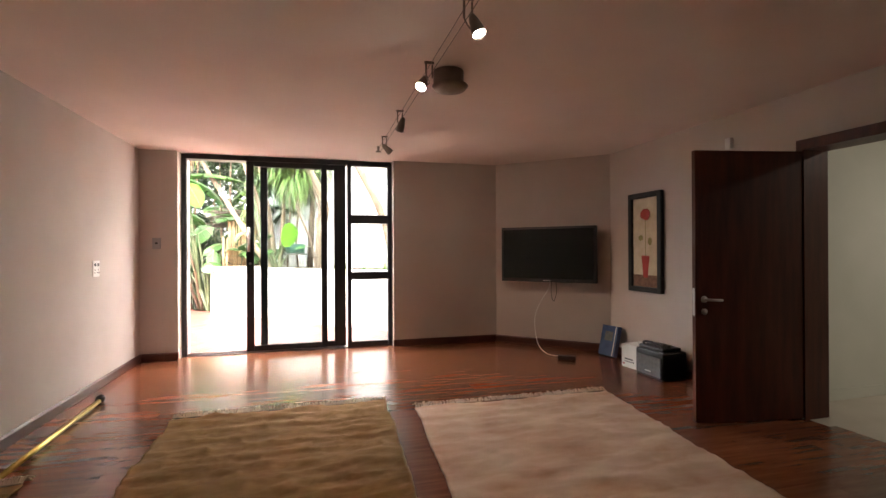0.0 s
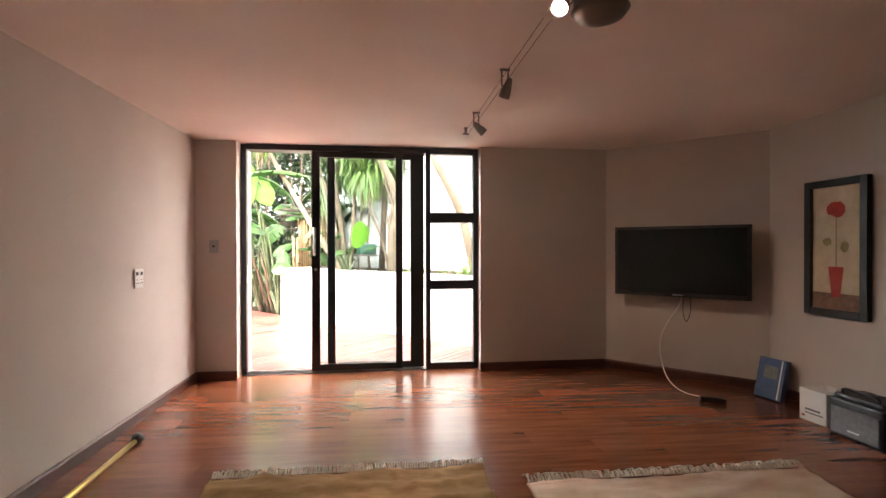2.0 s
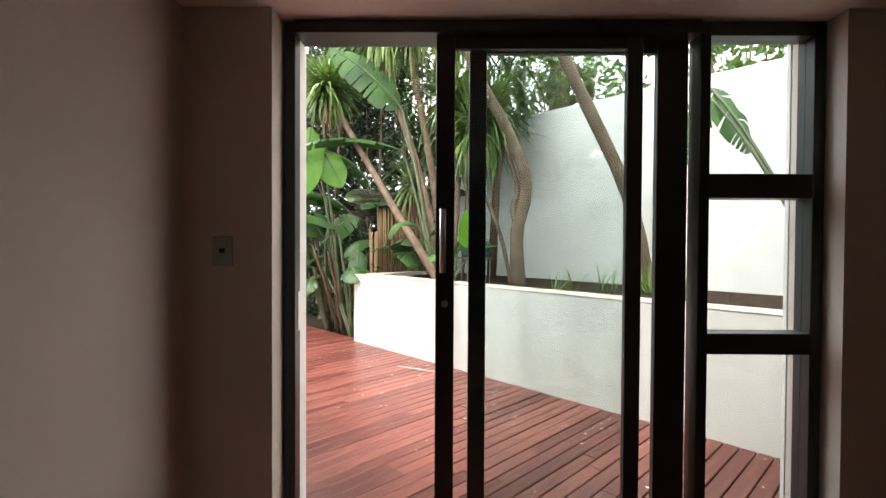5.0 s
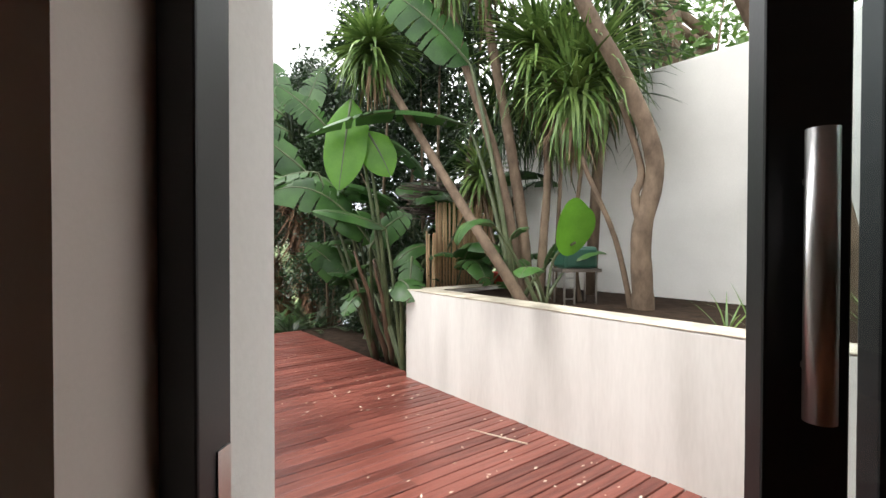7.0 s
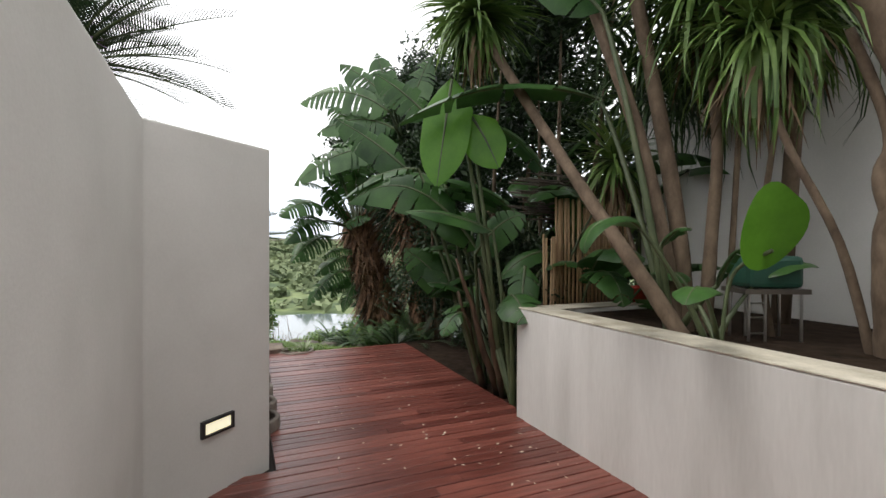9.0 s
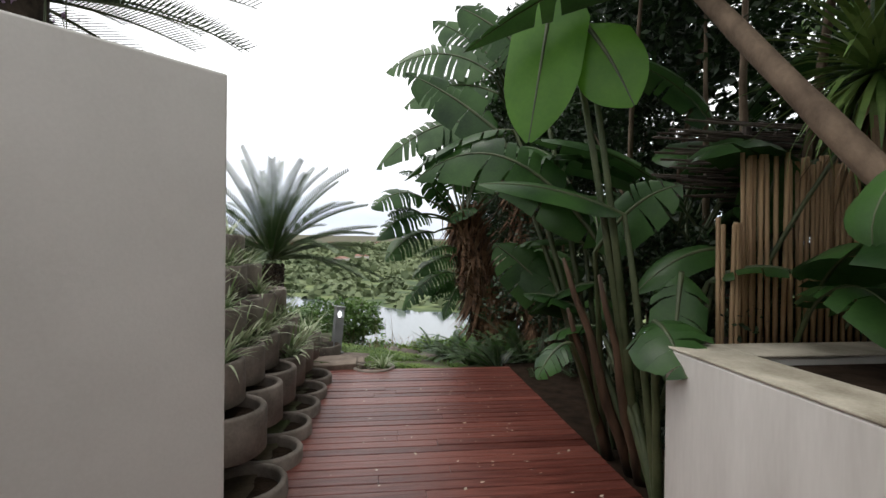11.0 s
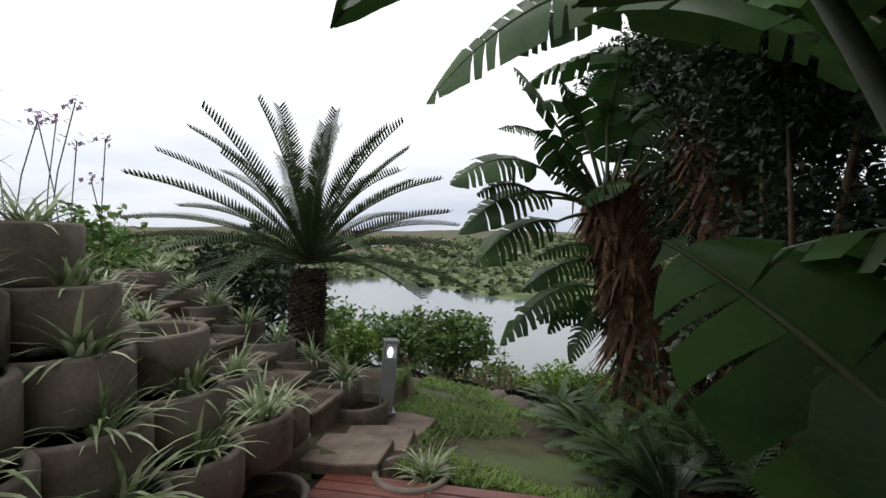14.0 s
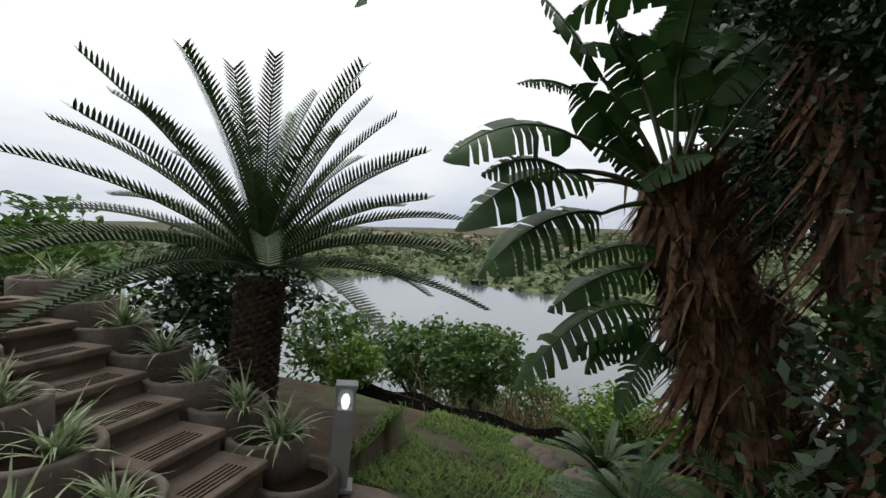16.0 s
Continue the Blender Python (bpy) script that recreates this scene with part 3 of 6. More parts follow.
def spot(y, yaw, tilt, lean):
    th = thing("spot_light", "small nickel wire spot light switched on", "spot light", pose(0.69, y, CEIL), group="wire spot lights")
    part("hanger", G().tube([(-0.02, 0, 0.0), (-0.02, 0, -0.10)], 0.006, 8).tube([(0.02, 0, -0.02), (0.02, 0, -0.10)], 0.005, 8).box(-0.03, -0.008, -0.012, 0.03, 0.008, 0.0), M_DULL, th, "", True)
    hm = pose(lean, 0.0, -0.155, 0, 0, yaw) @ pose(0, 0, 0, tilt, 0, 0)
    hd_ = part("head", G().lathe([(0.0, 0.10), (0.014, 0.098), (0.02, 0.08), (0.032, 0.02), (0.036, -0.02), (0.033, -0.02), (0.028, 0.0)], (0, 0, 0), 18), M_DULL, th, "conical nickel head", True)
    hd_.matrix_basis = hm
    bulb = part("bulb", G().lathe([(0.0, -0.016), (0.022, -0.015), (0.030, -0.010)], (0, 0, 0), 16), M_LAMP, hd_, "glowing halogen face")
    arm = [Vector((-0.02, 0, -0.10)), Vector((0.0, 0.0, -0.135)), Vector((lean * 0.8, 0.03, -0.14)), hm @ Vector((0, 0, 0.095))]
    part("curved_arm", G().tube(smooth_path(arm), 0.004, 6), M_DULL, th, "", True)
    lamp = new("spot_lamp", bpy.data.lights.new("spot_lamp", "SPOT"))
    lamp.data.energy, lamp.data.spot_size, lamp.data.spot_blend, lamp.data.color, lamp.data.shadow_soft_size = 0.9, radians(55), 0.6, (1, 0.82, 0.6), 0.03
    lamp.matrix_world = pose(0.69, y, CEIL) @ hm @ pose(0, 0, -0.03)
    lamp.parent = None


spot(2.08, 30, -25, 0.05)
spot(2.86, -40, -40, -0.05)
spot(3.92, 200, -35, 0.0)
spot(4.85, 100, -50, 0.05)
tf = thing("light_transformer", "round grey lighting transformer on ceiling", "transformer", pose(0.85, 2.98, CEIL))
part("drum", G().lathe([(0.0, -0.002), (0.10, -0.002), (0.10, -0.09), (0.0, -0.09)], (0, 0, 0), 28), M_DULL, tf, "", False, 0.003)
part("cover_dish", G().lathe([(0.11, -0.09), (0.12, -0.10), (0.10, -0.125), (0.05, -0.14), (0.0, -0.143)], (0.01, 0, 0), 28), M_DULL, tf, "domed lower cover", True)
al = thing("motion_sensor", "small white alarm sensor on wall", "sensor", pose(3.537, 3.33, 2.20, 0, 0, -90))
part("case", box(-0.03, -0.04, -0.05, 0.03, 0.0, 0.05), M_WHITE, al, bevel=0.01)
sk = thing("wall_socket", "white double wall socket plate", "socket", pose(-1.968, 5.02, 1.12, 0, 0, 90))
part("plate", box(-0.065, -0.01, -0.075, 0.065, 0.0, 0.075), M_WHITE, sk, bevel=0.004)
for dx in (-0.032, 0.032):
    part("rocker_switch", box(dx - 0.012, -0.014, 0.025, dx + 0.012, -0.01, 0.05), M_BLACK, sk)
    for ex, ez in ((0, -0.01), (-0.012, -0.035), (0.012, -0.035)):
        part("socket_hole", G().tube([(dx + ex, -0.0101, ez), (dx + ex, -0.0125, ez)], 0.005, 8), M_BLACK, sk)
sw = thing("light_switch", "grey light switch plate on wall pier", "switch", pose(-1.79, 6.138, 1.37))
part("plate", box(-0.045, -0.01, -0.065, 0.045, 0.0, 0.065), M_BOLL, sw, bevel=0.004)
part("rocker_switch", box(-0.012, -0.014, -0.008, 0.012, -0.01, 0.012), M_BLACK, sw)

# ---- garden walls ----
wing = struct("garden_wall_wing", G().prism([(-1.575, 6.505), (-3.58, 8.40), (-3.54, 9.29), (-3.80, 9.30), (-3.83, 8.32), (-2.02, 6.505)], -0.3, 2.14), M_STUCCO, "smooth white rendered garden wall", "garden wall", bevel=0.012)
struct("house_outer_wall", G().box(-2.3, 6.502, CEIL, 6.0, 6.52, 3.4).box(-2.2, 6.501, -0.2, -1.565, 6.53, CEIL).box(-1.5655, 6.353, -0.2, -1.535, 6.53, CEIL).box(0.985, 6.502, -0.2, 6.0, 6.53, CEIL), M_STUCCO, "white rendered outer house wall", "wall")
struct("house_roof_slab", box(-2.4, -3.3, 3.0, 6.3, 6.52, 3.4), M_STUCCO, "white rendered flat roof", "roof")
wl_ = thing("recessed_wall_lamp", "lit recessed step lamp in black frame", "wall lamp", pose(-3.5585, 8.855, 0.385, 0, 0, 87.5))
for a in ((-0.115, -0.05, 0.115, -0.034), (-0.115, 0.034, 0.115, 0.05), (-0.115, -0.034, -0.095, 0.034), (0.095, -0.034, 0.115, 0.034)):
    part("lamp_frame", box(a[0], -0.022, a[1], a[2], 0.01, a[3]), M_FRAME, wl_)
part("diffuser", box(-0.095, -0.010, -0.034, 0.095, 0.008, 0.034), glow("step_lamp_glow", (1.0, 0.93, 0.66), 0.42), wl_, "pale yellow lit diffuser")

# planter: front runs along u at v = 6.13, returns at u = 9.2
PT = 0.94
pl = tagged(thing("planter_wall", "white rendered raised planter with stained coping", "planter"), kind="structure")
part("front_wall", G().box(2.5, 6.13, -0.3, 9.17, 6.40, PT - 0.014, UVM), M_STUCCO2, pl, bevel=0.01)
part("end_wall", G().box(8.92, 6.40, -0.3, 9.17, 8.2, PT - 0.014, UVM), M_STUCCO, pl, bevel=0.01)
part("coping", G().box(2.5, 6.127, PT - 0.014, 9.175, 6.405, PT, UVM), M_STAIN, pl, "rain-stained cement coping", bevel=0.005)
part("coping", G().box(8.91, 6.405, PT - 0.014, 9.175, 8.2, PT, UVM), M_STAIN, pl, "rain-stained cement coping", bevel=0.005)
struct("planter_soil", G().box(2.5, 6.40, 0.3, 8.92, 9.3, PT - 0.05, UVM), M_SOIL, "dark planter soil with litter", "soil")
bw = struct("garden_wall_back", G().box(2.0, 8.05, -0.3, 9.6, 8.28, 3.28, UVM), M_STUCCO, "tall white rendered boundary wall", "garden wall", bevel=0.012)


# ---- ground, lake and far banks ----
def ground_z(x, y):
    u, v = R2 * (y - x), R2 * (x + y)
    if x > -2.2 and y < 6.6:
        return -0.35
    z = -0.05 - 0.16 * max(0, u - 12.5) - 0.12 * (max(min(v, 8), 2) - 5)
    if u > 16:
        z -= 0.30 * (u - 16)
    if v > 6.3 and u < 12.5:
        z = -0.12 - 0.02 * max(0, v - 8)
    if u < 12.6 and 3.4 < v <= 6.3:
        z = -0.30
    if v < 4.0 and (u > 9.3 or v < 2.9):
        up = max(0.0, min(1.95, (3.5 - v) * 1.9, (11.7 - u) * 1.4))
        fade = 1.0
        low = max(0.0, min(0.42 * (3.3 - v), 1.0)) * max(0.0, min(1.0, (15.0 - u) / 1.4)) - 0.12 if u > 12.3 else 0
        z = max(up * fade - 0.05, z + 0.0, low) if u < 15.0 else z
    dx, dy = x + 4.0, y - 11.9
    d, r = -0.892 * dx + 0.452 * dy, 0.452 * dx + 0.892 * dy
    if u > 17 or d > 10 or abs(r) > 12:
        near = -1.0 - 0.38 * max(0.0, max(d, 0) - 6) - 0.05 * max(0, r - 3)
        if d < 12:
            near = z if d < 8 else max(near, z - 0.3)
        z = max(near, -27.0) if d > 8 else z
        shore = min(268 + 14 * math.sin(r * 0.02) - d, 9e9)
        side = (6 + max(0, 243 - d) * 0.62 + 3 * math.sin(d * 0.11)) - r
        into = -min(shore, side) if d > 90 else -99
        if into > 0:
            hill = min(into * 0.035, 5.0) + max(0, d - 420) * 0.07 * (0.8 + 0.4 * noise.noise(Vector((x * 0.003, y * 0.003, 1))))
            z = -22.2 + min(hill, 46) + 1.2 * noise.noise(Vector((x * 0.03, y * 0.03, 0)))
        elif into > -25:
            z = -22.6
    return z + (0.03 * noise.noise(Vector((x * 1.3, y * 1.3, 0))) if u > 12.5 else 0)


gg = G()
NA, NR = 300, 190
rads = [0.0]
for k in range(NR):
    rads.append(rads[-1] + max(0.09, rads[-1] * 0.052))
rads = [r for r in rads if r < 4000]
for r in rads[1:]:
    for k in range(NA):
        a = 2 * math.pi * k / NA
        x, y = -5.5 + r * math.cos(a), 11.5 + r * math.sin(a)
        gg.v.append((x, y, ground_z(x, y)))
for j in range(len(rads) - 2):
    for k in range(NA):
        a, b = j * NA + k, j * NA + (k + 1) % NA
        gg.f.append((a, b, b + NA, a + NA))
gg.f.append(tuple(range(NA)))


def ground_mat():
    m = mat("ground_cover", (0.035, 0.024, 0.015), (0.10, 0.075, 0.045), 0.95, 6, 60, 0.8)
    n, l = m.node_tree.nodes, m.node_tree.links
    p = n["Principled BSDF"]
    soil = p.inputs["Base Color"].links[0].from_socket
    co = n.new("ShaderNodeTexCoord")
    big, mid = n.new("ShaderNodeTexNoise"), n.new("ShaderNodeTexNoise")
    big.inputs["Scale"].default_value, big.inputs["Detail"].default_value = 1.1, 6
    mid.inputs["Scale"].default_value, mid.inputs["Detail"].default_value = 0.09, 10
    l.new(co.outputs["Object"], big.inputs["Vector"])
    l.new(co.outputs["Object"], mid.inputs["Vector"])
    green = n.new("ShaderNodeValToRGB")
    green.color_ramp.elements[0].color, green.color_ramp.elements[1].color = (0.035, 0.065, 0.022, 1), (0.16, 0.20, 0.075, 1)
    green.color_ramp.elements[0].position, green.color_ramp.elements[1].position = 0.35, 0.68
    l.new(mid.outputs["Fac"], green.inputs[0])
    mask = n.new("ShaderNodeMapRange")
    mask.inputs["From Min"].default_value, mask.inputs["From Max"].default_value = 0.47, 0.64
    l.new(big.outputs["Fac"], mask.inputs["Value"])
    # far ground, low down towards the lake, is all green
    geo_ = n.new("ShaderNodeNewGeometry")
    sx = n.new("ShaderNodeSeparateXYZ")
    l.new(geo_.outputs["Position"], sx.inputs[0])
    low = n.new("ShaderNodeMapRange")
    low.inputs["From Min"].default_value, low.inputs["From Max"].default_value = -1.2, -2.5
    l.new(sx.outputs["Z"], low.inputs["Value"])
    mx = n.new("ShaderNodeMath")
    mx.operation = "MAXIMUM"
    l.new(mask.outputs[0], mx.inputs[0])
    l.new(low.outputs[0], mx.inputs[1])
    mi = n.new("ShaderNodeMix")
    mi.data_type = "RGBA"
    l.new(mx.outputs[0], mi.inputs["Factor"])
    l.new(soil, mi.inputs["A"])
    l.new(green.outputs[0], mi.inputs["B"])
    l.new(mi.outputs["Result"], p.inputs["Base Color"])
    return m


struct("ground", gg, ground_mat(), "sloping garden ground with patchy grass and soil", "ground", True)
struct("water", G().lathe([(6.0, 0), (600.0, 0), (3900.0, 0)], (-120, 80, -22.0), 64).add([(-120 + 6 * math.cos(i * 0.0981748), 80 + 6 * math.sin(i * 0.0981748), -22.0) for i in range(64)], [tuple(range(64))]), M_WATER, "calm grey lake water below the garden", "lake")
# Dark sheet below the boards stands in for shade between them.
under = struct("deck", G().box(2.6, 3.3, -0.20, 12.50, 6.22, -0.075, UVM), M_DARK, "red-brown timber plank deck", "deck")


# ---- plants ----
def rot_z(v, a):
    return Vector((v.x * math.cos(a) - v.y * math.sin(a), v.x * math.sin(a) + v.y * math.cos(a), v.z))


def curve(p, yaw, pitch, length, bend, n):
    """Points along an arc that starts at a pitch above the level and bends down by bend radians."""
    pts, p = [Vector(p)], Vector(p)
    for i in range(n):
        e = pitch - bend * (i + 0.5) / n
        p = p + Vector((math.cos(yaw) * math.cos(e), math.sin(yaw) * math.cos(e), math.sin(e))) * (length / n)
        pts.append(p.copy())
    return pts


def paddle(blade, stalk, q, base, yaw, pitch, stem, length, width, bend, tears, r0=0.022):
    """A paddle leaf on its stalk, torn across where tears is near 1."""
    lean = min(bend * 0.35, 0.32)
    st = curve(base, yaw, pitch, stem, lean, 7)
    mid = curve(st[-1], yaw, pitch - lean, length, bend, 14)
    stalk.tube(st + mid[1:], [r0 * (1 - 0.55 * i / 7) for i in range(8)] + [r0 * 0.42 * (1 - i / 15) + 0.0015 for i in range(1, 15)], 6, False)
    blade_on(blade, q, mid, Vector((-math.sin(yaw), math.cos(yaw), 0)), length, width, tears)


def blade_on(blade, q, mid, side, length, width, tears):
    """The two halves of a paddle blade hung on its midrib."""
    n = len(mid) - 1

    def w(t):
        return width * 0.5 * min(1.0, (t * 5.5) ** 0.6) * max(0.02, 1 - max(0, t - 0.45) ** 2 * 3.1)

    for s in (1, -1):
        i = 0
        while i < n:
            run = 1 if q.random() < tears else (n if tears < 0.08 else q.randint(2, 4))
            j = min(n, i + run)
            fall = 0.18 + (0.55 * q.random() * tears) + 0.15 * q.random()
            o = len(blade.v)
            for k in range(i, j + 1):
                t = k / n
                gap = (0.22 / n if tears > 0.08 else 0) * (1 if k == j else -1 if k == i else 0)
                c = mid[k]
                d = (mid[min(k + 1, n)] - mid[max(k - 1, 0)]).normalized()
                up = side.cross(d) * -1
                up = up if up.z > 0 else -up
                out = side * s
                ww = w(min(1, max(0, t)))
                for fr in (0.02, 0.55, 1.0):
                    p = c + out * ww * fr * math.cos(fall * fr) + up * (0.28 * ww * fr * (1 - fr)) - Vector((0, 0, 1)) * ww * fr * math.sin(fall * fr) + d * (ww * 0.28 * fr - gap * length * fr)
                    blade.v.append(tuple(p))
            for k in range(j - i):
                for m_ in range(2):
                    a = o + k * 3 + m_
                    blade.f.append((a, a + 1, a + 4, a + 3))
            i = j


def bezier(a, b, c, n):
    return [a * (1 - k / n) ** 2 + b * 2 * (k / n) * (1 - k / n) + c * (k / n) ** 2 for k in range(n + 1)]


def reach_leaf(th, q, base, neck, tip, width, arch=0.15, tears=0.3, material=None, r0=0.03, face=(0, 0, 1)):
    """A paddle leaf whose stalk rises from base to neck and whose blade runs on to its tip."""
    base, neck, tip = Vector(base), Vector(neck), Vector(tip)
    mid = bezier(neck, (neck + tip) / 2 + Vector((0, 0, arch * 2)), tip, 16)
    st = bezier(base, base.lerp(neck, 0.55) + Vector((0, 0, 0.14)) * (neck - base).length, neck, 9)
    length = (tip - neck).length
    side = (tip - neck).cross(Vector(face)).normalized()
    s_, b_ = G(), G()
    s_.tube(st + mid[1:], [r0 * (1 - 0.5 * i / 9) for i in range(10)] + [r0 * 0.5 * (1 - i / 17) + 0.002 for i in range(1, 17)], 8, False)
    blade_on(b_, q, mid, side, length, width, tears)
    stalk = part("leaf_stalk", s_, M_PETI, th, "pale green leaf stalk", True)
    part("leaf_blade", b_, material or M_BAN, stalk, "glossy paddle leaf", True)


def strelitzia(name, label, spots, seed, material=None, tears=0.5, trunk=None):
    q = random.Random(seed)
    th = thing(name, label, "plant")
    for base, leaves in spots:
        for yaw, pitch, stem, length, width, bend in leaves:
            bl, st = G(), G()
            paddle(bl, st, q, Vector(base) + Vector((q.uniform(-.04, .04), q.uniform(-.04, .04), 0)), radians(yaw), radians(pitch), stem, length, width, bend, tears)
            stalk = part("leaf_stalk", st, M_PETI, th, "pale green leaf stalk", True)
            part("leaf_blade", bl, material or M_BAN, stalk, "glossy paddle leaf", True)
    return th


def fan(q, n, pitch0, pitch1, stem, length, width, bend, yaw0=0, yaw1=360):
    return [(q.uniform(yaw0, yaw1), q.uniform(pitch0, pitch1), stem * q.uniform(0.75, 1.2), length * q.uniform(0.8, 1.15), width * q.uniform(0.85, 1.15), bend * q.uniform(0.6, 1.5)) for _ in range(n)]


def husk_trunk(th, q, base, top, r0, r1, n=90):
    g = G()
    base, top = Vector(base), Vector(top)
    pts = [base.lerp(top, i / 8) for i in range(9)]
    g.tube(pts, [r0 + (r1 - r0) * i / 8 for i in range(9)], 12)
    for _ in range(n):
        t = q.random()
        c = base.lerp(top, t)
        a = q.uniform(0, 6.283)
        r = r0 + (r1 - r0) * t
        p = c + Vector((math.cos(a), math.sin(a), 0)) * r * 0.9
        lean = q.uniform(0.08, 0.5)
        out = Vector((math.cos(a) * lean, math.sin(a) * lean, 1 if q.random() < 0.4 else -1)).normalized()
        l = q.uniform(0.2, 0.6)
        g.strip([p, p + out * l * 0.5, p + out * l + Vector((math.cos(a), math.sin(a), -0.4)) * l * 0.3], [0.045, 0.038, 0.004], [Vector((-math.sin(a), math.cos(a), 0))] * 3)
    part("trunk", g, M_HUSK, th, "brown fibrous husk-covered trunk")


def spiky(g, q, c, n, length, width, low=-60, high=88, droop=1.15):
    for _ in range(n):
        yaw, el = q.uniform(0, 6.283), radians(q.uniform(low, high))
        L = length * q.uniform(0.6, 1.25)
        pts = curve(c, yaw, el, L, droop * q.uniform(0.4, 1.3), 4)
        sd_ = Vector((-math.sin(yaw), math.cos(yaw), 0))
        g.strip(pts, [width * 0.6, width, width * 0.85, width * 0.5, 0.001], [sd_] * 5)


def leaves_cloud(g, q, c, rad, n, size, hollow=0.55):
    cx, cy, cz = c
    off = Vector((q.random() * 50, q.random() * 50, 0))
    for _ in range(n):
        d = Vector((q.gauss(0, 1), q.gauss(0, 1), q.gauss(0, 1))).normalized()
        r = (hollow + (1 - hollow) * q.random()) * (0.75 + 0.55 * noise.noise(d * 2.2 + off))
        p = Vector((cx + d.x * rad[0] * r, cy + d.y * rad[1] * r, cz + d.z * rad[2] * r))
        a = Vector((q.gauss(0, 1), q.gauss(0, 1), q.gauss(0, 0.7))).normalized()
        b = a.cross(Vector((q.gauss(0, 1), q.gauss(0, 1), q.gauss(0, 1)))).normalized()
        s = size * q.uniform(0.6, 1.3)
        g.add([p - a * s, p + b * s * 0.42, p + a * s, p - b * s * 0.42], [(0, 1, 2), (0, 2, 3)])


def shrub(name, label, c, rad, n, size, material, seed, category="shrub", stems=6):
    q = random.Random(seed)
    th = thing(name, label, category)
    g = G()
    c = Vector(c)
    gz = min(ground_z(c.x, c.y), c.z - rad[2])
    leaves_cloud(g, q, c, rad, n, size)
    tw = G()
    for _ in range(stems):
        e = c + Vector((q.uniform(-.7, .7) * rad[0], q.uniform(-.7, .7) * rad[1], q.uniform(0, .8) * rad[2]))
        s0 = Vector((c.x + q.uniform(-.15, .15) * rad[0], c.y + q.uniform(-.15, .15) * rad[1], gz))
        m_ = s0.lerp(e, 0.5) + Vector((q.uniform(-.1, .1), q.uniform(-.1, .1), 0.1)) * rad[0]
        tw.tube([s0, m_, e], [0.03 * rad[0] + 0.008, 0.018 * rad[0] + 0.005, 0.004], 6)
    part("woody_frame", tw, M_TRUNK, th, "thin woody branches", True)
    part("foliage", g, material, th)
    return th


def trunked(name, label, seed, paths, heads, material=M_TRUNK, leaf=M_YUC, category="tree", dead=0):
    q = random.Random(seed)
    th = thing(name, label, category)
    for pts, r0, r1 in paths:
        sp_ = smooth_path([Vector(p) for p in pts], 5)
        n = len(sp_)
        part("trunk", G().tube(sp_, [(r0 + (r1 - r0) * i / (n - 1)) * (1 + 0.035 * math.sin(i * 2.1)) for i in range(n)], 12), material, th, "", True)
    if heads:
        g, dd = G(), G()
        for c, n, L, w_ in heads:
            spiky(g, q, Vector(c), n, L, w_)
            if dead:
                spiky(dd, q, Vector(c) - Vector((0, 0, 0.1)), dead, L * 0.9, w_ * 0.8, -85, -45, 0.3)
        part("leaf_crown", g, leaf, th, "long narrow pointed leaves")
        if dead:
            part("dead_leaf_skirt", dd, M_DRY, th, "hanging brown dead leaves")
    return th


Q = random.Random(11)
# giant strelitzia clump beside deck, close to the path
sA = uv(9.75, 6.6, -0.1)
sB = uv(10.3, 6.5, -0.1)
q = random.Random(21)
clump = strelitzia("giant_strelitzia", "tall green strelitzia clump beside deck", [
    (sA, [(40, 75, 2.3, 1.2, 0.6, 1.2), (100, 74, 2.4, 1.2, 0.6, 1.4), (350, 78, 2.2, 1.1, 0.6, 1.6)]),
    (sB, [(150, 78, 1.3, 0.9, 0.42, 1.5), (120, 74, 0.9, 0.8, 0.36, 1.5), (120, 70, 2.0, 1.2, 0.6, 1.3), (60, 72, 2.2, 1.3, 0.6, 1.2)])], 21, tears=0.25)
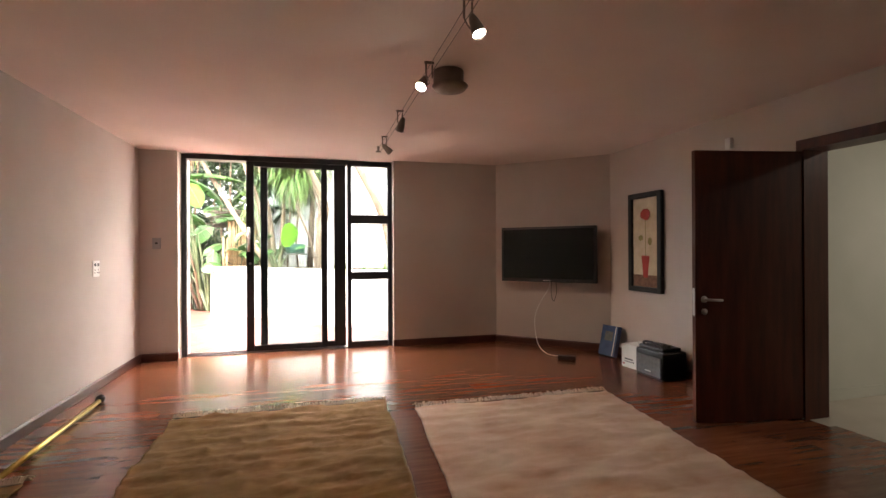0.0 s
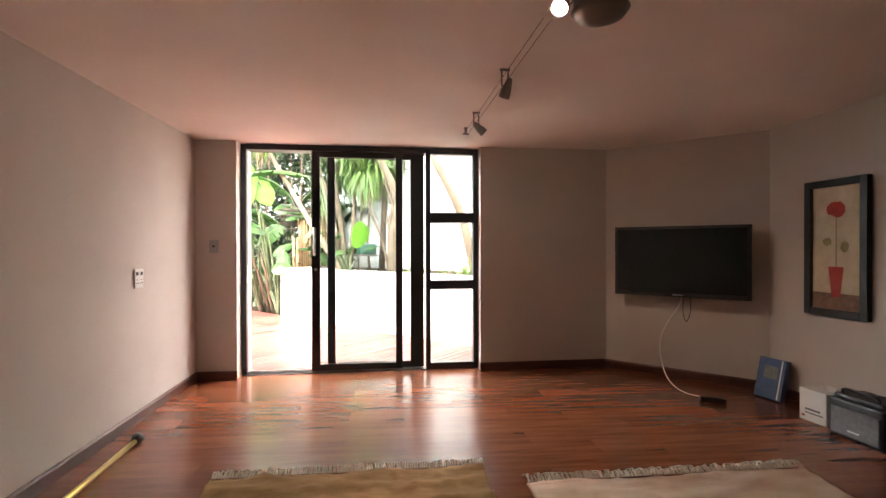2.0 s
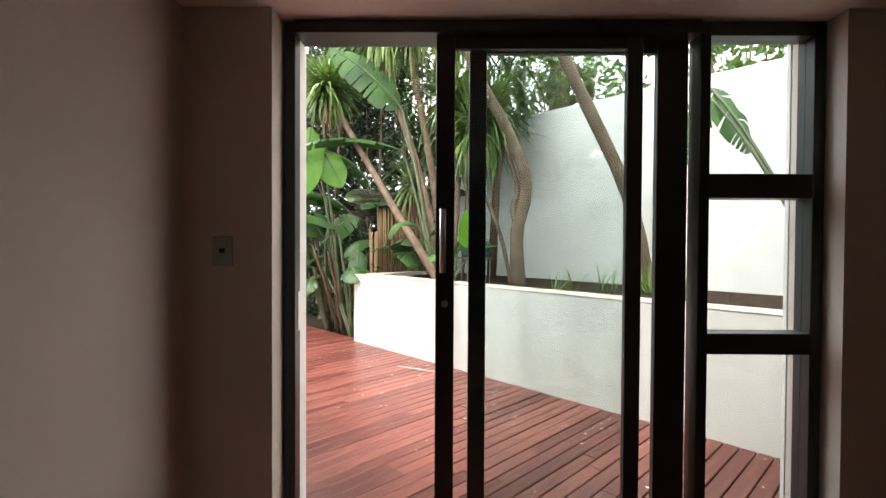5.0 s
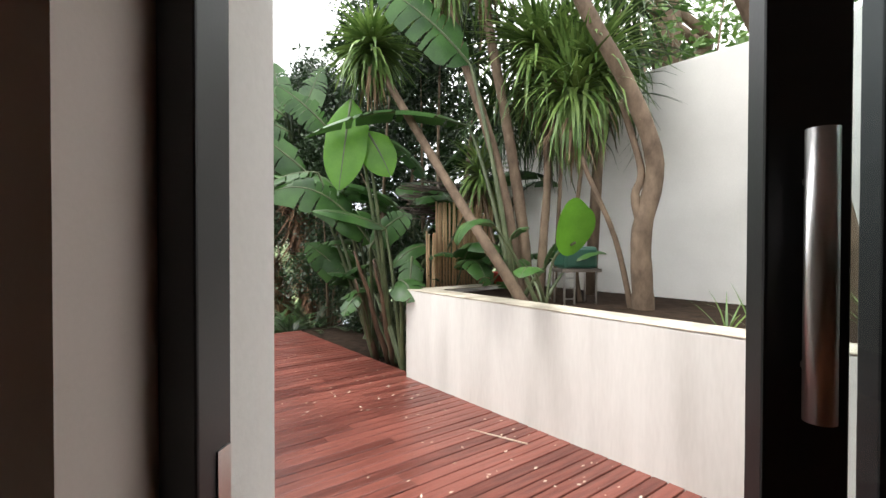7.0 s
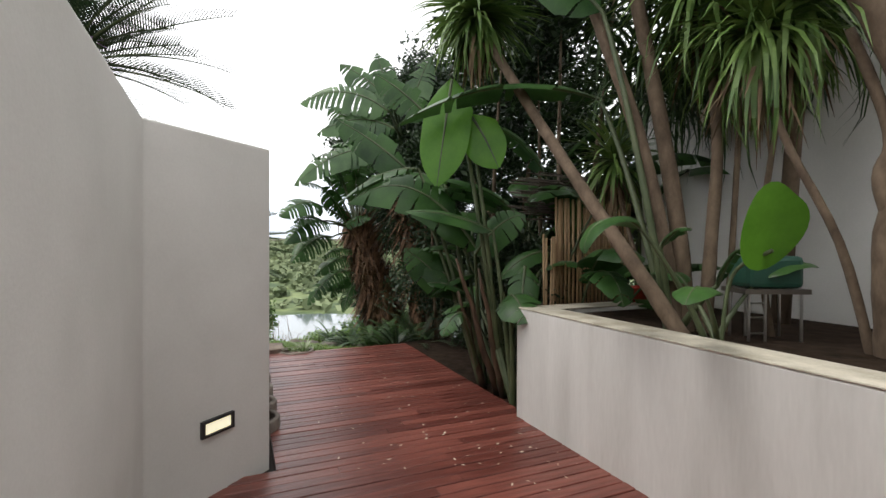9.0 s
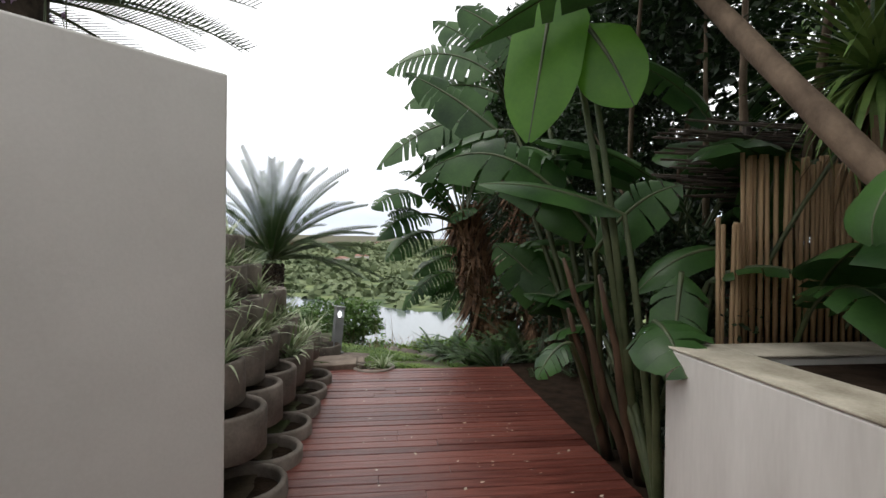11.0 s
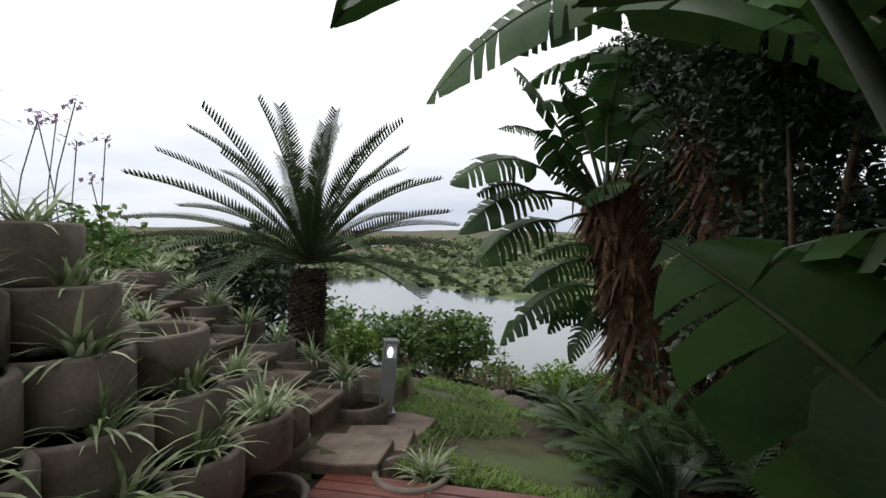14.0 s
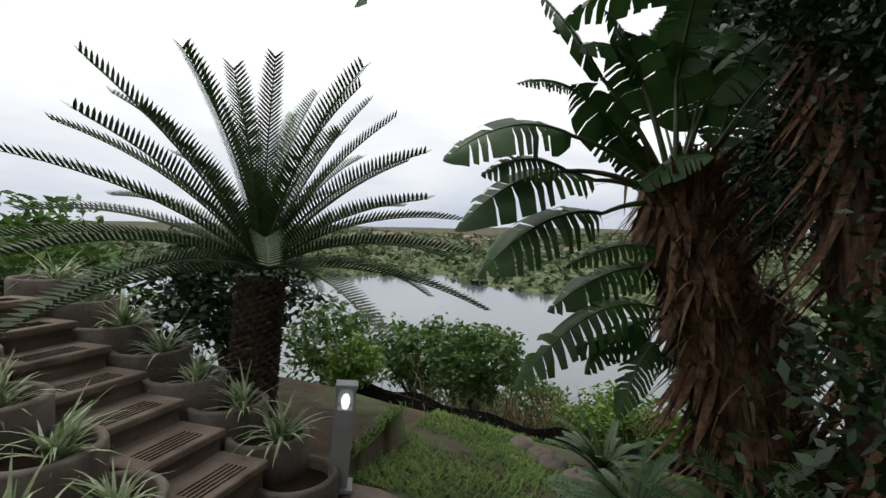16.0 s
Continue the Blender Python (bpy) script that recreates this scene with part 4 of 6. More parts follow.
# stalk base, start of the blade, tip, width, arch, tears
for leaf in (
    ((-2.35, 11.6, -0.08), (-2.76, 11.64, 1.42), (-4.08, 11.1, 1.94), 0.5, 0.42, 0.3, M_BAN, 0.034, (0.6, -0.7, 0.3)),
    ((-2.25, 11.15, -0.08), (-2.47, 11.18, 1.62), (-3.18, 10.67, 1.8), 0.3, 0.06, 0.06, M_BAN, 0.03, (0.5, -0.3, 1)),
    ((-2.42, 11.42, -0.08), (-2.96, 11.8, 0.89), (-3.57, 11.67, 1.46), 0.38, 0.05, 0.12, M_BAN, 0.03, (0.3, -0.9, 0.6)),
    ((-2.25, 11.15, -0.08), (-2.81, 11.74, 1.16), (-3.3, 11.61, 0.91), 0.32, 0.06, 0.1, M_BAN, 0.03, (0, 0, 1)),
    ((-2.25, 11.15, -0.08), (-2.75, 11.58, 0.86), (-3.13, 11.49, 0.73), 0.3, 0.05, 0.1, M_BAN, 0.03, (0, 0, 1)),
    ((-2.25, 11.15, -0.08), (-1.97, 11.47, 1.42), (-2.4, 11.17, 1.15), 0.26, 0.08, 0.06, M_BAN, 0.03, (0.2, -0.6, 1)),
    ((-2.25, 11.15, -0.08), (-2.26, 11.03, 1.02), (-2.03, 10.69, 0.82), 0.40, 0.06, 0.1, M_BAN, 0.03, (0.2, -0.8, .5)),
    ((-2.75, 11.7, -0.08), (-2.88, 11.68, 0.93), (-3.32, 11.52, 1.06), 0.36, 0.05, 0.15, M_BAN, 0.03, (0, 0, 1)),
    ((-2.75, 11.7, -0.08), (-2.78, 11.14, 0.81), (-2.91, 10.94, 0.6), 0.3, 0.06, 0.1, M_BAN, 0.03, (0, 0, 1)),
    ((-2.75, 11.7, -0.08), (-2.98, 11.87, 1.45), (-3.62, 11.78, 1.39), 0.4, 0.06, 0.2, M_BAN, 0.03, (0, 0, 1)),
    ((-2.42, 11.42, -0.08), (-2.15, 11.18, 1.29), (-2.14, 10.92, 0.69), 0.3, 0.08, 0.1, M_BAN, 0.03, (0.2, -1, 0.2)),
    ((-2.42, 11.42, -0.08), (-2.04, 11.33, 1.23), (-1.56, 11.31, 1.27), 0.26, 0.08, 0.3, M_BAN, 0.03, (0, 0, 1)),
    ((-2.42, 11.42, -0.08), (-2.7, 11.5, 1.69), (-3.66, 11.34, 1.84), 0.26, 0.06, 0.1, M_BAN, 0.03, (0, 0, 1)),
    ((-2.75, 11.7, -0.08), (-3.12, 11.77, 0.93), (-3.63, 11.57, 1.45), 0.4, 0.05, 0.15, M_BAN, 0.03, (0.2, -1, 0.4)),
    ((-2.75, 11.7, -0.08), (-2.72, 11.39, 1.39), (-2.17, 11.28, 1.79), 0.36, 0.1, 0.2, M_BAN, 0.03, (0.2, -1, 0.4)),
    ((-2.75, 11.7, -0.08), (-3.48, 11.63, 2.36), (-4.21, 11.12, 1.95), 0.36, 0.12, 0.5, M_BAN, 0.03, (0, 0, 1)),
    ((-2.75, 11.7, -0.08), (-3.44, 11.86, 3.0), (-4.07, 11.61, 3.54), 0.4, 0.05, 0.5, M_BAN, 0.03, (0.2, -1, 0.3)),
    ((-2.75, 11.7, -0.08), (-3.69, 11.76, 2.39), (-4.51, 11.44, 3.0), 0.4, 0.05, 0.5, M_BAN, 0.03, (0.2, -1, 0.3)),
    ((-2.42, 11.42, -0.08), (-1.83, 11.63, 1.51), (-1.71, 11.57, 1.96), 0.34, 0.02, 0.1, M_BAN, 0.03, (0.2, -1, 0.3)),
):
    reach_leaf(clump, q, *leaf)
# brown sheathed stems at the foot of the clump
for a, b in (((-2.42, 11.42, -0.1), (-2.62, 11.22, 1.25)), ((-2.5, 11.5, -0.1), (-2.85, 11.2, 1.35)), ((-2.7, 11.65, -0.1), (-2.9, 11.4, 1.0))):
    a, b = Vector(a), Vector(b)
    part("sheathed_stem", G().tube([a.lerp(b, k / 6) + Vector((0.012 * math.sin(k * 2.0), 0.012 * math.cos(k * 1.7), 0)) for k in range(7)], [0.042, 0.038, 0.034, 0.03, 0.025, 0.02, 0.012], 10), M_SHEATH, clump, "brown dry leaf sheath", True)
dark_clump = strelitzia("giant_strelitzia", "dark strelitzia clump in garden shade", [
    (uv(10.9, 7.1, -0.15), fan(Q, 9, 62, 86, 2.2, 1.3, 0.55, 1.2)),
    (uv(11.5, 6.9, -0.15), fan(Q, 8, 55, 84, 1.8, 1.2, 0.5, 1.3)),
    (uv(10.0, 7.9, -0.15), fan(Q, 9, 65, 86, 2.5, 1.3, 0.55, 1.2)),
], 22, tears=0.3)
tall_clump = thing("giant_strelitzia", "tall pale green strelitzia with torn leaves", "plant")
for leaf in (
    ((-5.5, 15.5, 2.9), (-4.73, 13.28, 3.58), (-5.92, 12.6, 3.65), 0.55, 0.25, 0.5, M_BANL, 0.03, (0.3, -0.9, 0.35)),
    ((-5.5, 15.5, 2.9), (-4.69, 13.41, 3.7), (-5.47, 12.99, 4.34), 0.5, 0.08, 0.5, M_BANL, 0.03, (0.3, -0.9, 0.35)),
    ((-5.5, 15.5, 2.9), (-4.64, 13.32, 3.31), (-5.68, 12.69, 3.18), 0.5, 0.2, 0.6, M_BANL, 0.03, (0.3, -0.9, 0.35)),
    ((-5.5, 15.5, 2.9), (-4.82, 13.46, 3.82), (-5.03, 13.38, 4.6), 0.5, 0.02, 0.4, M_BANL, 0.03, (0.3, -0.9, 0.35)),
    ((-5.5, 15.5, 2.9), (-4.57, 13.56, 3.55), (-4.22, 13.7, 4.55), 0.5, 0.05, 0.5, M_BANL, 0.03, (0.3, -0.9, 0.35)),
    ((-5.5, 15.5, 2.9), (-4.76, 13.16, 2.94), (-5.87, 12.4, 2.37), 0.45, 0.22, 0.7, M_BANL, 0.03, (0.3, -0.9, 0.35)),
    ((-5.5, 15.5, 2.9), (-4.77, 13.37, 3.07), (-5.44, 12.79, 2.66), 0.45, 0.12, 0.7, M_BANL, 0.03, (0.3, -0.9, 0.35)),
    ((-5.5, 15.5, 2.9), (-5.11, 13.24, 3.25), (-5.7, 13.01, 3.7), 0.5, 0.04, 0.5, M_BANL, 0.03, (0.3, -0.9, 0.35)),
):
    reach_leaf(tall_clump, q, *leaf)
bright_clump = thing("backlit_strelitzia", "hanging strelitzia leaves beside deck, backlight put into their green", "plant")
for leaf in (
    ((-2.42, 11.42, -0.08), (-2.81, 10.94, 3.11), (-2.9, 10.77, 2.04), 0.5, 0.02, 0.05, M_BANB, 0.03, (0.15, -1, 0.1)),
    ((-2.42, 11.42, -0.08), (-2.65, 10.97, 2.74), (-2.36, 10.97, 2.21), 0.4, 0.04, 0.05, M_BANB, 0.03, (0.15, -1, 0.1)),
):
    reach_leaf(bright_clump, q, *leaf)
planter_clump = thing("planter_strelitzia", "arching strelitzia leaves rising from raised planter", "plant")
for leaf in (
    ((-0.95, 10.3, 0.8), (-1.41, 10.33, 3.18), (-2.3, 9.96, 3.84), 0.52, 0.1, 0.15, M_BAN, 0.03, (0.2, -0.9, 0.3)),
    ((-0.95, 10.3, 0.8), (-1.46, 10.92, 2.73), (-3.22, 10.55, 2.57), 0.4, 0.22, 0.3, M_BAN, 0.03, (0, 0, 1)),
    ((-0.95, 10.3, 0.8), (-1.03, 10.19, 1.47), (-0.85, 10.12, 1.59), 0.22, 0.05, 0.1, M_BAN, 0.03, (0, 0, 1)),
    ((-0.95, 10.3, 0.8), (-0.72, 10.04, 1.23), (-0.59, 9.97, 1.47), 0.2, 0.05, 0.1, M_BAN, 0.03, (0, 0, 1)),
):
    reach_leaf(planter_clump, q, *leaf)
struct("planting_bed", G().box(9.2, 6.26, -0.3, 12.9, 9.2, -0.085, UVM), M_SOIL, "dark planting bed beside deck", "soil")
strelitzia("low_strelitzia", "low dark strelitzia leaves along deck edge", [
    (uv(10.0, 6.85, -0.1), fan(Q, 9, 66, 88, 0.9, 0.7, 0.36, 1.7, 280, 400)),
    (uv(9.6, 7.0, -0.1), fan(Q, 10, 66, 88, 1.3, 0.8, 0.4, 1.8, 270, 420)),
    (uv(10.7, 6.9, -0.1), fan(Q, 9, 70, 88, 1.7, 0.9, 0.42, 1.8, 290, 440))], 28, None, 0.35)
# strelitzia tree by the lawn with shaggy trunk
q_ = random.Random(5)
st_tree = strelitzia("strelitzia_tree", "strelitzia tree with torn leaves and shaggy trunk", [
    (Vector((-6.6, 15.4, 1.8)), [(30, 70, 1.0, 1.3, 0.5, 1.3), (60, 50, 1.0, 1.2, 0.5, 1.3), (100, 80, 1.3, 1.3, 0.5, 1.0), (150, 70, 1.0, 1.3, 0.55, 1.2)]),
    (Vector((-5.65, 15.75, 3.0)), fan(q_, 16, 35, 88, 0.9, 1.35, 0.6, 1.4)),
], 23, tears=0.75)
for leaf in (
    ((-6.55, 15.25, 1.75), (-6.78, 14.37, 2.24), (-6.96, 13.35, 1.99), 0.54, 0.16, 0.7, M_BAN, 0.03, (0.45, -0.55, 0.7)),
    ((-6.55, 15.25, 1.75), (-6.78, 14.6, 1.92), (-6.92, 13.43, 1.5), 0.54, 0.2, 0.85, M_BAN, 0.03, (0.45, -0.55, 0.7)),
    ((-6.55, 15.25, 1.75), (-6.75, 14.66, 1.66), (-6.93, 13.63, 1.17), 0.54, 0.16, 0.85, M_BAN, 0.03, (0.45, -0.55, 0.7)),
    ((-6.55, 15.25, 1.75), (-6.72, 14.26, 1.96), (-6.84, 13.59, 1.89), 0.36, 0.1, 0.9, M_BAN, 0.03, (0.45, -0.55, 0.7)),
    ((-6.55, 15.25, 1.75), (-6.83, 14.71, 2.74), (-6.76, 13.98, 3.22), 0.54, 0.05, 0.5, M_BAN, 0.03, (0.45, -0.55, 0.7)),
    ((-6.55, 15.25, 1.75), (-6.78, 15.04, 2.86), (-6.71, 14.3, 2.85), 0.4, 0.12, 0.7, M_BAN, 0.03, (0.45, -0.55, 0.7)),
    ((-6.55, 15.25, 1.75), (-6.76, 15.08, 2.72), (-6.68, 14.56, 3.19), 0.45, 0.05, 0.5, M_BAN, 0.03, (0.45, -0.55, 0.7)),
    ((-6.55, 15.25, 1.75), (-6.7, 15.42, 2.8), (-6.42, 15.31, 3.59), 0.5, 0.05, 0.4, M_BAN, 0.03, (0.45, -0.55, 0.7)),
    ((-6.55, 15.25, 1.75), (-6.59, 15.64, 2.61), (-6.09, 15.95, 3.15), 0.5, 0.1, 0.5, M_BAN, 0.03, (0.45, -0.55, 0.7)),
    ((-6.55, 15.25, 1.75), (-6.64, 14.88, 1.86), (-6.1, 15.05, 2.05), 0.3, 0.08, 0.4, M_BAN, 0.03, (0.45, -0.55, 0.7)),
    ((-6.55, 15.25, 1.75), (-6.94, 14.51, 2.65), (-6.98, 13.98, 2.63), 0.2, 0.05, 1.0, M_BAN, 0.03, (0.45, -0.55, 0.7)),
    ((-6.45, 15.2, 0.8), (-6.49, 14.95, 0.94), (-6.72, 13.82, 0.38), 0.44, 0.22, 0.85, M_BAN, 0.022, (0.45, -0.55, 0.7)),
    ((-6.45, 15.2, 0.8), (-6.6, 15.16, 1.23), (-6.86, 14.22, 0.89), 0.4, 0.12, 0.9, M_BAN, 0.022, (0.45, -0.55, 0.7)),
    ((-6.45, 15.2, 0.8), (-6.56, 15.04, 0.83), (-6.57, 14.34, 0.47), 0.3, 0.1, 0.9, M_BAN, 0.022, (0.45, -0.55, 0.7)),
    ((-6.45, 15.2, 0.8), (-6.4, 14.9, 0.7), (-6.39, 14.48, 0.18), 0.28, 0.1, 0.95, M_BAN, 0.022, (0.45, -0.55, 0.7)),
    ((-6.45, 15.2, 0.8), (-6.52, 15.12, 1.37), (-6.72, 14.26, 1.24), 0.25, 0.1, 0.9, M_BAN, 0.022, (0.45, -0.55, 0.7)),
    ((-6.45, 15.2, 0.8), (-6.41, 15.1, 0.5), (-6.71, 14.3, 0.61), 0.28, 0.14, 0.9, M_BAN, 0.022, (0.45, -0.55, 0.7)),
    ((-6.55, 15.25, 1.75), (-6.78, 15.25, 2.47), (-6.78, 14.82, 3.15), 0.5, 0.05, 0.4, M_BAN, 0.03, (0.5, -0.8, 0.2)),
    ((-6.55, 15.25, 1.75), (-6.71, 15.62, 2.39), (-6.65, 15.29, 3.1), 0.5, 0.05, 0.4, M_BAN, 0.03, (0.5, -0.8, 0.2)),
    ((-6.55, 15.25, 1.75), (-6.78, 15.04, 2.16), (-6.79, 14.35, 2.63), 0.46, 0.05, 0.5, M_BAN, 0.03, (0.5, -0.8, 0.2)),
    ((-6.55, 15.25, 1.75), (-6.53, 15.74, 2.23), (-6.31, 15.73, 2.97), 0.5, 0.05, 0.5, M_BAN, 0.03, (0.5, -0.8, 0.2)),
    ((-6.55, 15.25, 1.75), (-6.67, 15.04, 1.91), (-6.68, 14.56, 2.41), 0.3, 0.05, 0.9, M_BAN, 0.03, (0.5, -0.8, 0.2)),
):
    reach_leaf(st_tree, q_, *leaf)
husk_trunk(st_tree, q_, (-5.75, 15.75, -1.2), (-6.62, 15.33, 1.95), 0.46, 0.29, 900)
husk_trunk(st_tree, q_, (-4.95, 15.9, -1.2), (-5.65, 15.75, 3.1), 0.44, 0.34, 800)
dd = G()
for _ in range(110):
    a = q_.uniform(0, 6.283)
    h_ = q_.uniform(0.0, 1.0)
    spiky(dd, q_, Vector((-5.75 - 0.87 * h_ + 0.4 * math.cos(a), 15.75 - 0.42 * h_ + 0.4 * math.sin(a), -0.6 + 2.6 * h_)), 2, 0.45, 0.014, -80, 30, 1.0)
part("dry_leaf_litter", dd, M_DRY, st_tree, "hanging dry brown leaf strips")

# shrubs behind the strelitzias, with deep shade put into the leaf colour
k = 0
# Crowns above z 4.4 near u 10 to 12 are added to block skylight.
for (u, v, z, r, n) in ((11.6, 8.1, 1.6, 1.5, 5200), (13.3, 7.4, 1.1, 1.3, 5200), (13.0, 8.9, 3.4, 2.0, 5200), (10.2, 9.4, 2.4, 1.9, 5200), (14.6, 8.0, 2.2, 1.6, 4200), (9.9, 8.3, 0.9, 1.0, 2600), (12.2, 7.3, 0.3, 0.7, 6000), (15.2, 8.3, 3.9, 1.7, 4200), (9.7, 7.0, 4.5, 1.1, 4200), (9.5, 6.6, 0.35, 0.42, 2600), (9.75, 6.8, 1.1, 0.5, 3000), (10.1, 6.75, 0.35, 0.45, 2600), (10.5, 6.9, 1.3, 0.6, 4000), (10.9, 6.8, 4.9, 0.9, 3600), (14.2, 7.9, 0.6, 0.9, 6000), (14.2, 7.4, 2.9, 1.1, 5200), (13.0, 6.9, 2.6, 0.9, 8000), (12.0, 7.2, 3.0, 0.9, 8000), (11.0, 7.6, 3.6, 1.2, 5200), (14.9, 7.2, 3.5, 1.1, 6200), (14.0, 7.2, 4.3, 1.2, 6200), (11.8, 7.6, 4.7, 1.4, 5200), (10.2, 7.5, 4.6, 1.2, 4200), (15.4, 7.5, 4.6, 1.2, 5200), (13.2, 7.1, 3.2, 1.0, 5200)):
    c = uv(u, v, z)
    shrub("dense_shrub", "dense evergreen shrub with shade-darkened leaf colour", c, (r, r, r * 0.95), n * 2 if 12.5 < u < 15.5 and v < 8.2 else n, 0.03 if r < 1.0 else 0.042 if 12.5 < u < 15.5 and v < 8.2 else 0.055 if r < 1.25 else 0.08, M_DKLEAF if k != 5 else M_BUSH, 300 + k, "shrub", 1 if z > 2 else 3)
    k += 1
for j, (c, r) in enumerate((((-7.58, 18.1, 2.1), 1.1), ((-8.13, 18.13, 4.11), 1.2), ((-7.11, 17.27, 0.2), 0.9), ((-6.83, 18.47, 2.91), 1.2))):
    shrub("dense_shrub", "dense evergreen shrub behind shaggy trunk, leaf colour darkened as shade", c, (r, r, r), 9000, 0.06, M_DKLEAF, 360 + j, "shrub", 2)
# trees beyond the boundary wall
for j, (x, y, z, r) in enumerate(((1.5, 13.5, 4.4, 2.0), (4.0, 11.2, 4.6, 2.0), (-0.4, 14.8, 3.6, 1.6), (5.5, 8.6, 4.8, 1.9))):
    shrub("garden_tree", "leafy tree behind white boundary wall", (x, y, z), (r, r, r * 0.7), 2200, 0.09, M_BUSH, 330 + j, "tree", 9)

# planter trees
trunked("multi_stem_yucca", "multi-stemmed yucca tree in raised planter", 41, [
    (((-0.92, 10.35, 0.8), (-1.0, 10.38, 1.5), (-1.2, 10.4, 2.4), (-1.52, 10.42, 3.4), (-1.7, 10.5, 4.2)), 0.06, 0.042),
    (((-0.85, 10.4, 0.8), (-0.9, 10.45, 1.6), (-1.05, 10.5, 2.6), (-1.25, 10.5, 3.7), (-1.3, 10.5, 4.3)), 0.065, 0.04),
    (((-0.75, 10.35, 0.8), (-0.7, 10.4, 1.5), (-0.66, 10.45, 2.3), (-0.75, 10.5, 3.3)), 0.05, 0.03),
], [((-1.7, 10.5, 4.3), 285, 0.75, 0.022), ((-1.3, 10.5, 4.4), 228, 0.75, 0.022), ((-0.75, 10.5, 3.4), 247, 0.8, 0.022)], dead=35)
trunked("leaning_yucca", "yucca with slanting ringed stem above deck", 45, [
    (((-0.85, 10.1, 0.8), (-1.11, 10.23, 1.22), (-1.55, 10.5, 1.9), (-2.05, 10.82, 2.71), (-2.58, 11.0, 3.6)), 0.058, 0.04),
], [((-2.6, 11.02, 3.68), 420, 0.62, 0.026)], dead=60)
trunked("dracaena_cluster", "slender dracaena stems with drooping leaves", 42, [
    (((-0.6, 10.45, 0.82), (-0.55, 10.5, 1.6), (-0.5, 10.45, 2.9)), 0.024, 0.017),
    (((-0.35, 10.35, 0.82), (-0.4, 10.4, 1.6), (-0.25, 10.3, 3.0)), 0.024, 0.017),
    (((0.02, 9.95, 0.82), (-0.12, 10.0, 1.5), (-0.38, 10.1, 2.2), (-0.45, 10.2, 2.8)), 0.027, 0.019),
    (((-0.95, 11.0, 0.82), (-1.2, 11.1, 1.5), (-1.35, 11.2, 2.2)), 0.020, 0.015),
], [((-0.5, 10.45, 3.0), 260, 0.7, 0.022), ((-0.25, 10.3, 3.1), 280, 0.75, 0.022), ((-0.45, 10.2, 2.85), 228, 0.7, 0.02), ((-1.35, 11.2, 2.25), 171, 0.55, 0.016)], dead=40)
trunked("frangipani_tree", "smooth curved brown trunk tree in planter", 43, [
    (((0.10, 9.9, 0.80), (0.08, 9.88, 1.05), (0.07, 9.88, 1.55), (0.18, 9.9, 2.12), (-0.03, 9.86, 2.73), (-0.41, 9.79, 3.4), (-0.75, 9.8, 4.1)), 0.098, 0.055),
    (((0.07, 9.88, 1.6), (0.02, 9.9, 1.85), (0.08, 9.95, 2.1), (-0.08, 10.0, 2.7)), 0.045, 0.025),
], [((-0.75, 9.8, 4.2), 190, 0.7, 0.03)])
trunked("leaning_tree", "tree trunk leaning beside boundary wall", 44, [
    (((1.60, 9.58, 0.80), (1.5, 9.55, 1.2), (1.26, 9.53, 2.08), (0.52, 9.39, 3.5), (0.2, 9.3, 4.3)), 0.095, 0.06)], [((0.2, 9.3, 4.4), 200, 0.8, 0.03)])
trunked("tall_bare_tree", "thick bare tree limbs beyond boundary wall", 46, [
    (((1.35, 13.0, -0.2), (1.3, 13.0, 3.0), (1.32, 13.0, 6.0)), 0.24, 0.18),
    (((1.32, 13.0, 4.0), (1.9, 13.0, 4.4), (0.9, 12.9, 5.2)), 0.09, 0.06),
    (((1.9, 13.0, 4.25), (1.2, 12.9, 4.75), (0.3, 12.8, 5.4)), 0.08, 0.05)], [])
for b, lv in (((-0.75, 9.95, 0.84), [(200, 70, 0.85, 0.5, 0.40, 2.6), (120, 60, 0.5, 0.45, 0.22, 1.4), (250, 55, 0.5, 0.45, 0.22, 1.3), (30, 62, 0.55, 0.45, 0.22, 1.2)]),):
    strelitzia("broad_leaf_plant", "bright green broad-leaved plant in planter", [(b, lv)], 51, M_BAN, 0.0)
el = thing("elephant_ear_leaf", "large bright green heart-shaped leaf on stalk", "plant")
ring = G()
cen = Vector((-0.48, 9.72, 1.62))
axr, axu = Vector((0.97, 0.22, 0.05)), Vector((0.10, -0.25, 0.96)).normalized()
prof = []
for k in range(28):
    a = 2 * math.pi * k / 28
    rr = 0.19 * (1 + 0.24 * math.cos(a - 3.9) + 0.07 * math.cos(3 * a))
    prof.append(cen + axr * rr * 0.85 * math.cos(a) + axu * rr * 1.25 * math.sin(a) + Vector((0, -0.03, 0)) * math.cos(2 * a))
ring.add([cen + Vector((0, 0.03, 0))] + prof, [(0, 1 + k, 1 + (k + 1) % 28) for k in range(28)])
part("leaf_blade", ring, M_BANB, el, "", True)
part("stalk", G().tube(smooth_path([Vector((-0.72, 9.9, 0.84)), Vector((-0.66, 9.92, 1.3)), cen - axu * 0.17]), 0.012, 8), M_PETI, el, "", True)

ov = thing("overhanging_palm", "hanging narrow-leaved foliage above planter", "tree")
og = G()
for _ in range(36):
    c = uv(Q.uniform(7.3, 9.2), Q.uniform(7.0, 8.0), Q.uniform(2.6, 4.4))
    spiky(og, Q, c, 34, 0.75, 0.016, -50, 70, 1.4)
part("leaf_mass", og, M_CYC, ov)
part("trunk", G().tube([uv(7.9, 7.7, 0.82), uv(7.8, 7.7, 2.4), uv(7.5, 7.6, 4.0)], [0.07, 0.055, 0.04], 10), M_TRUNK, ov, "", True)

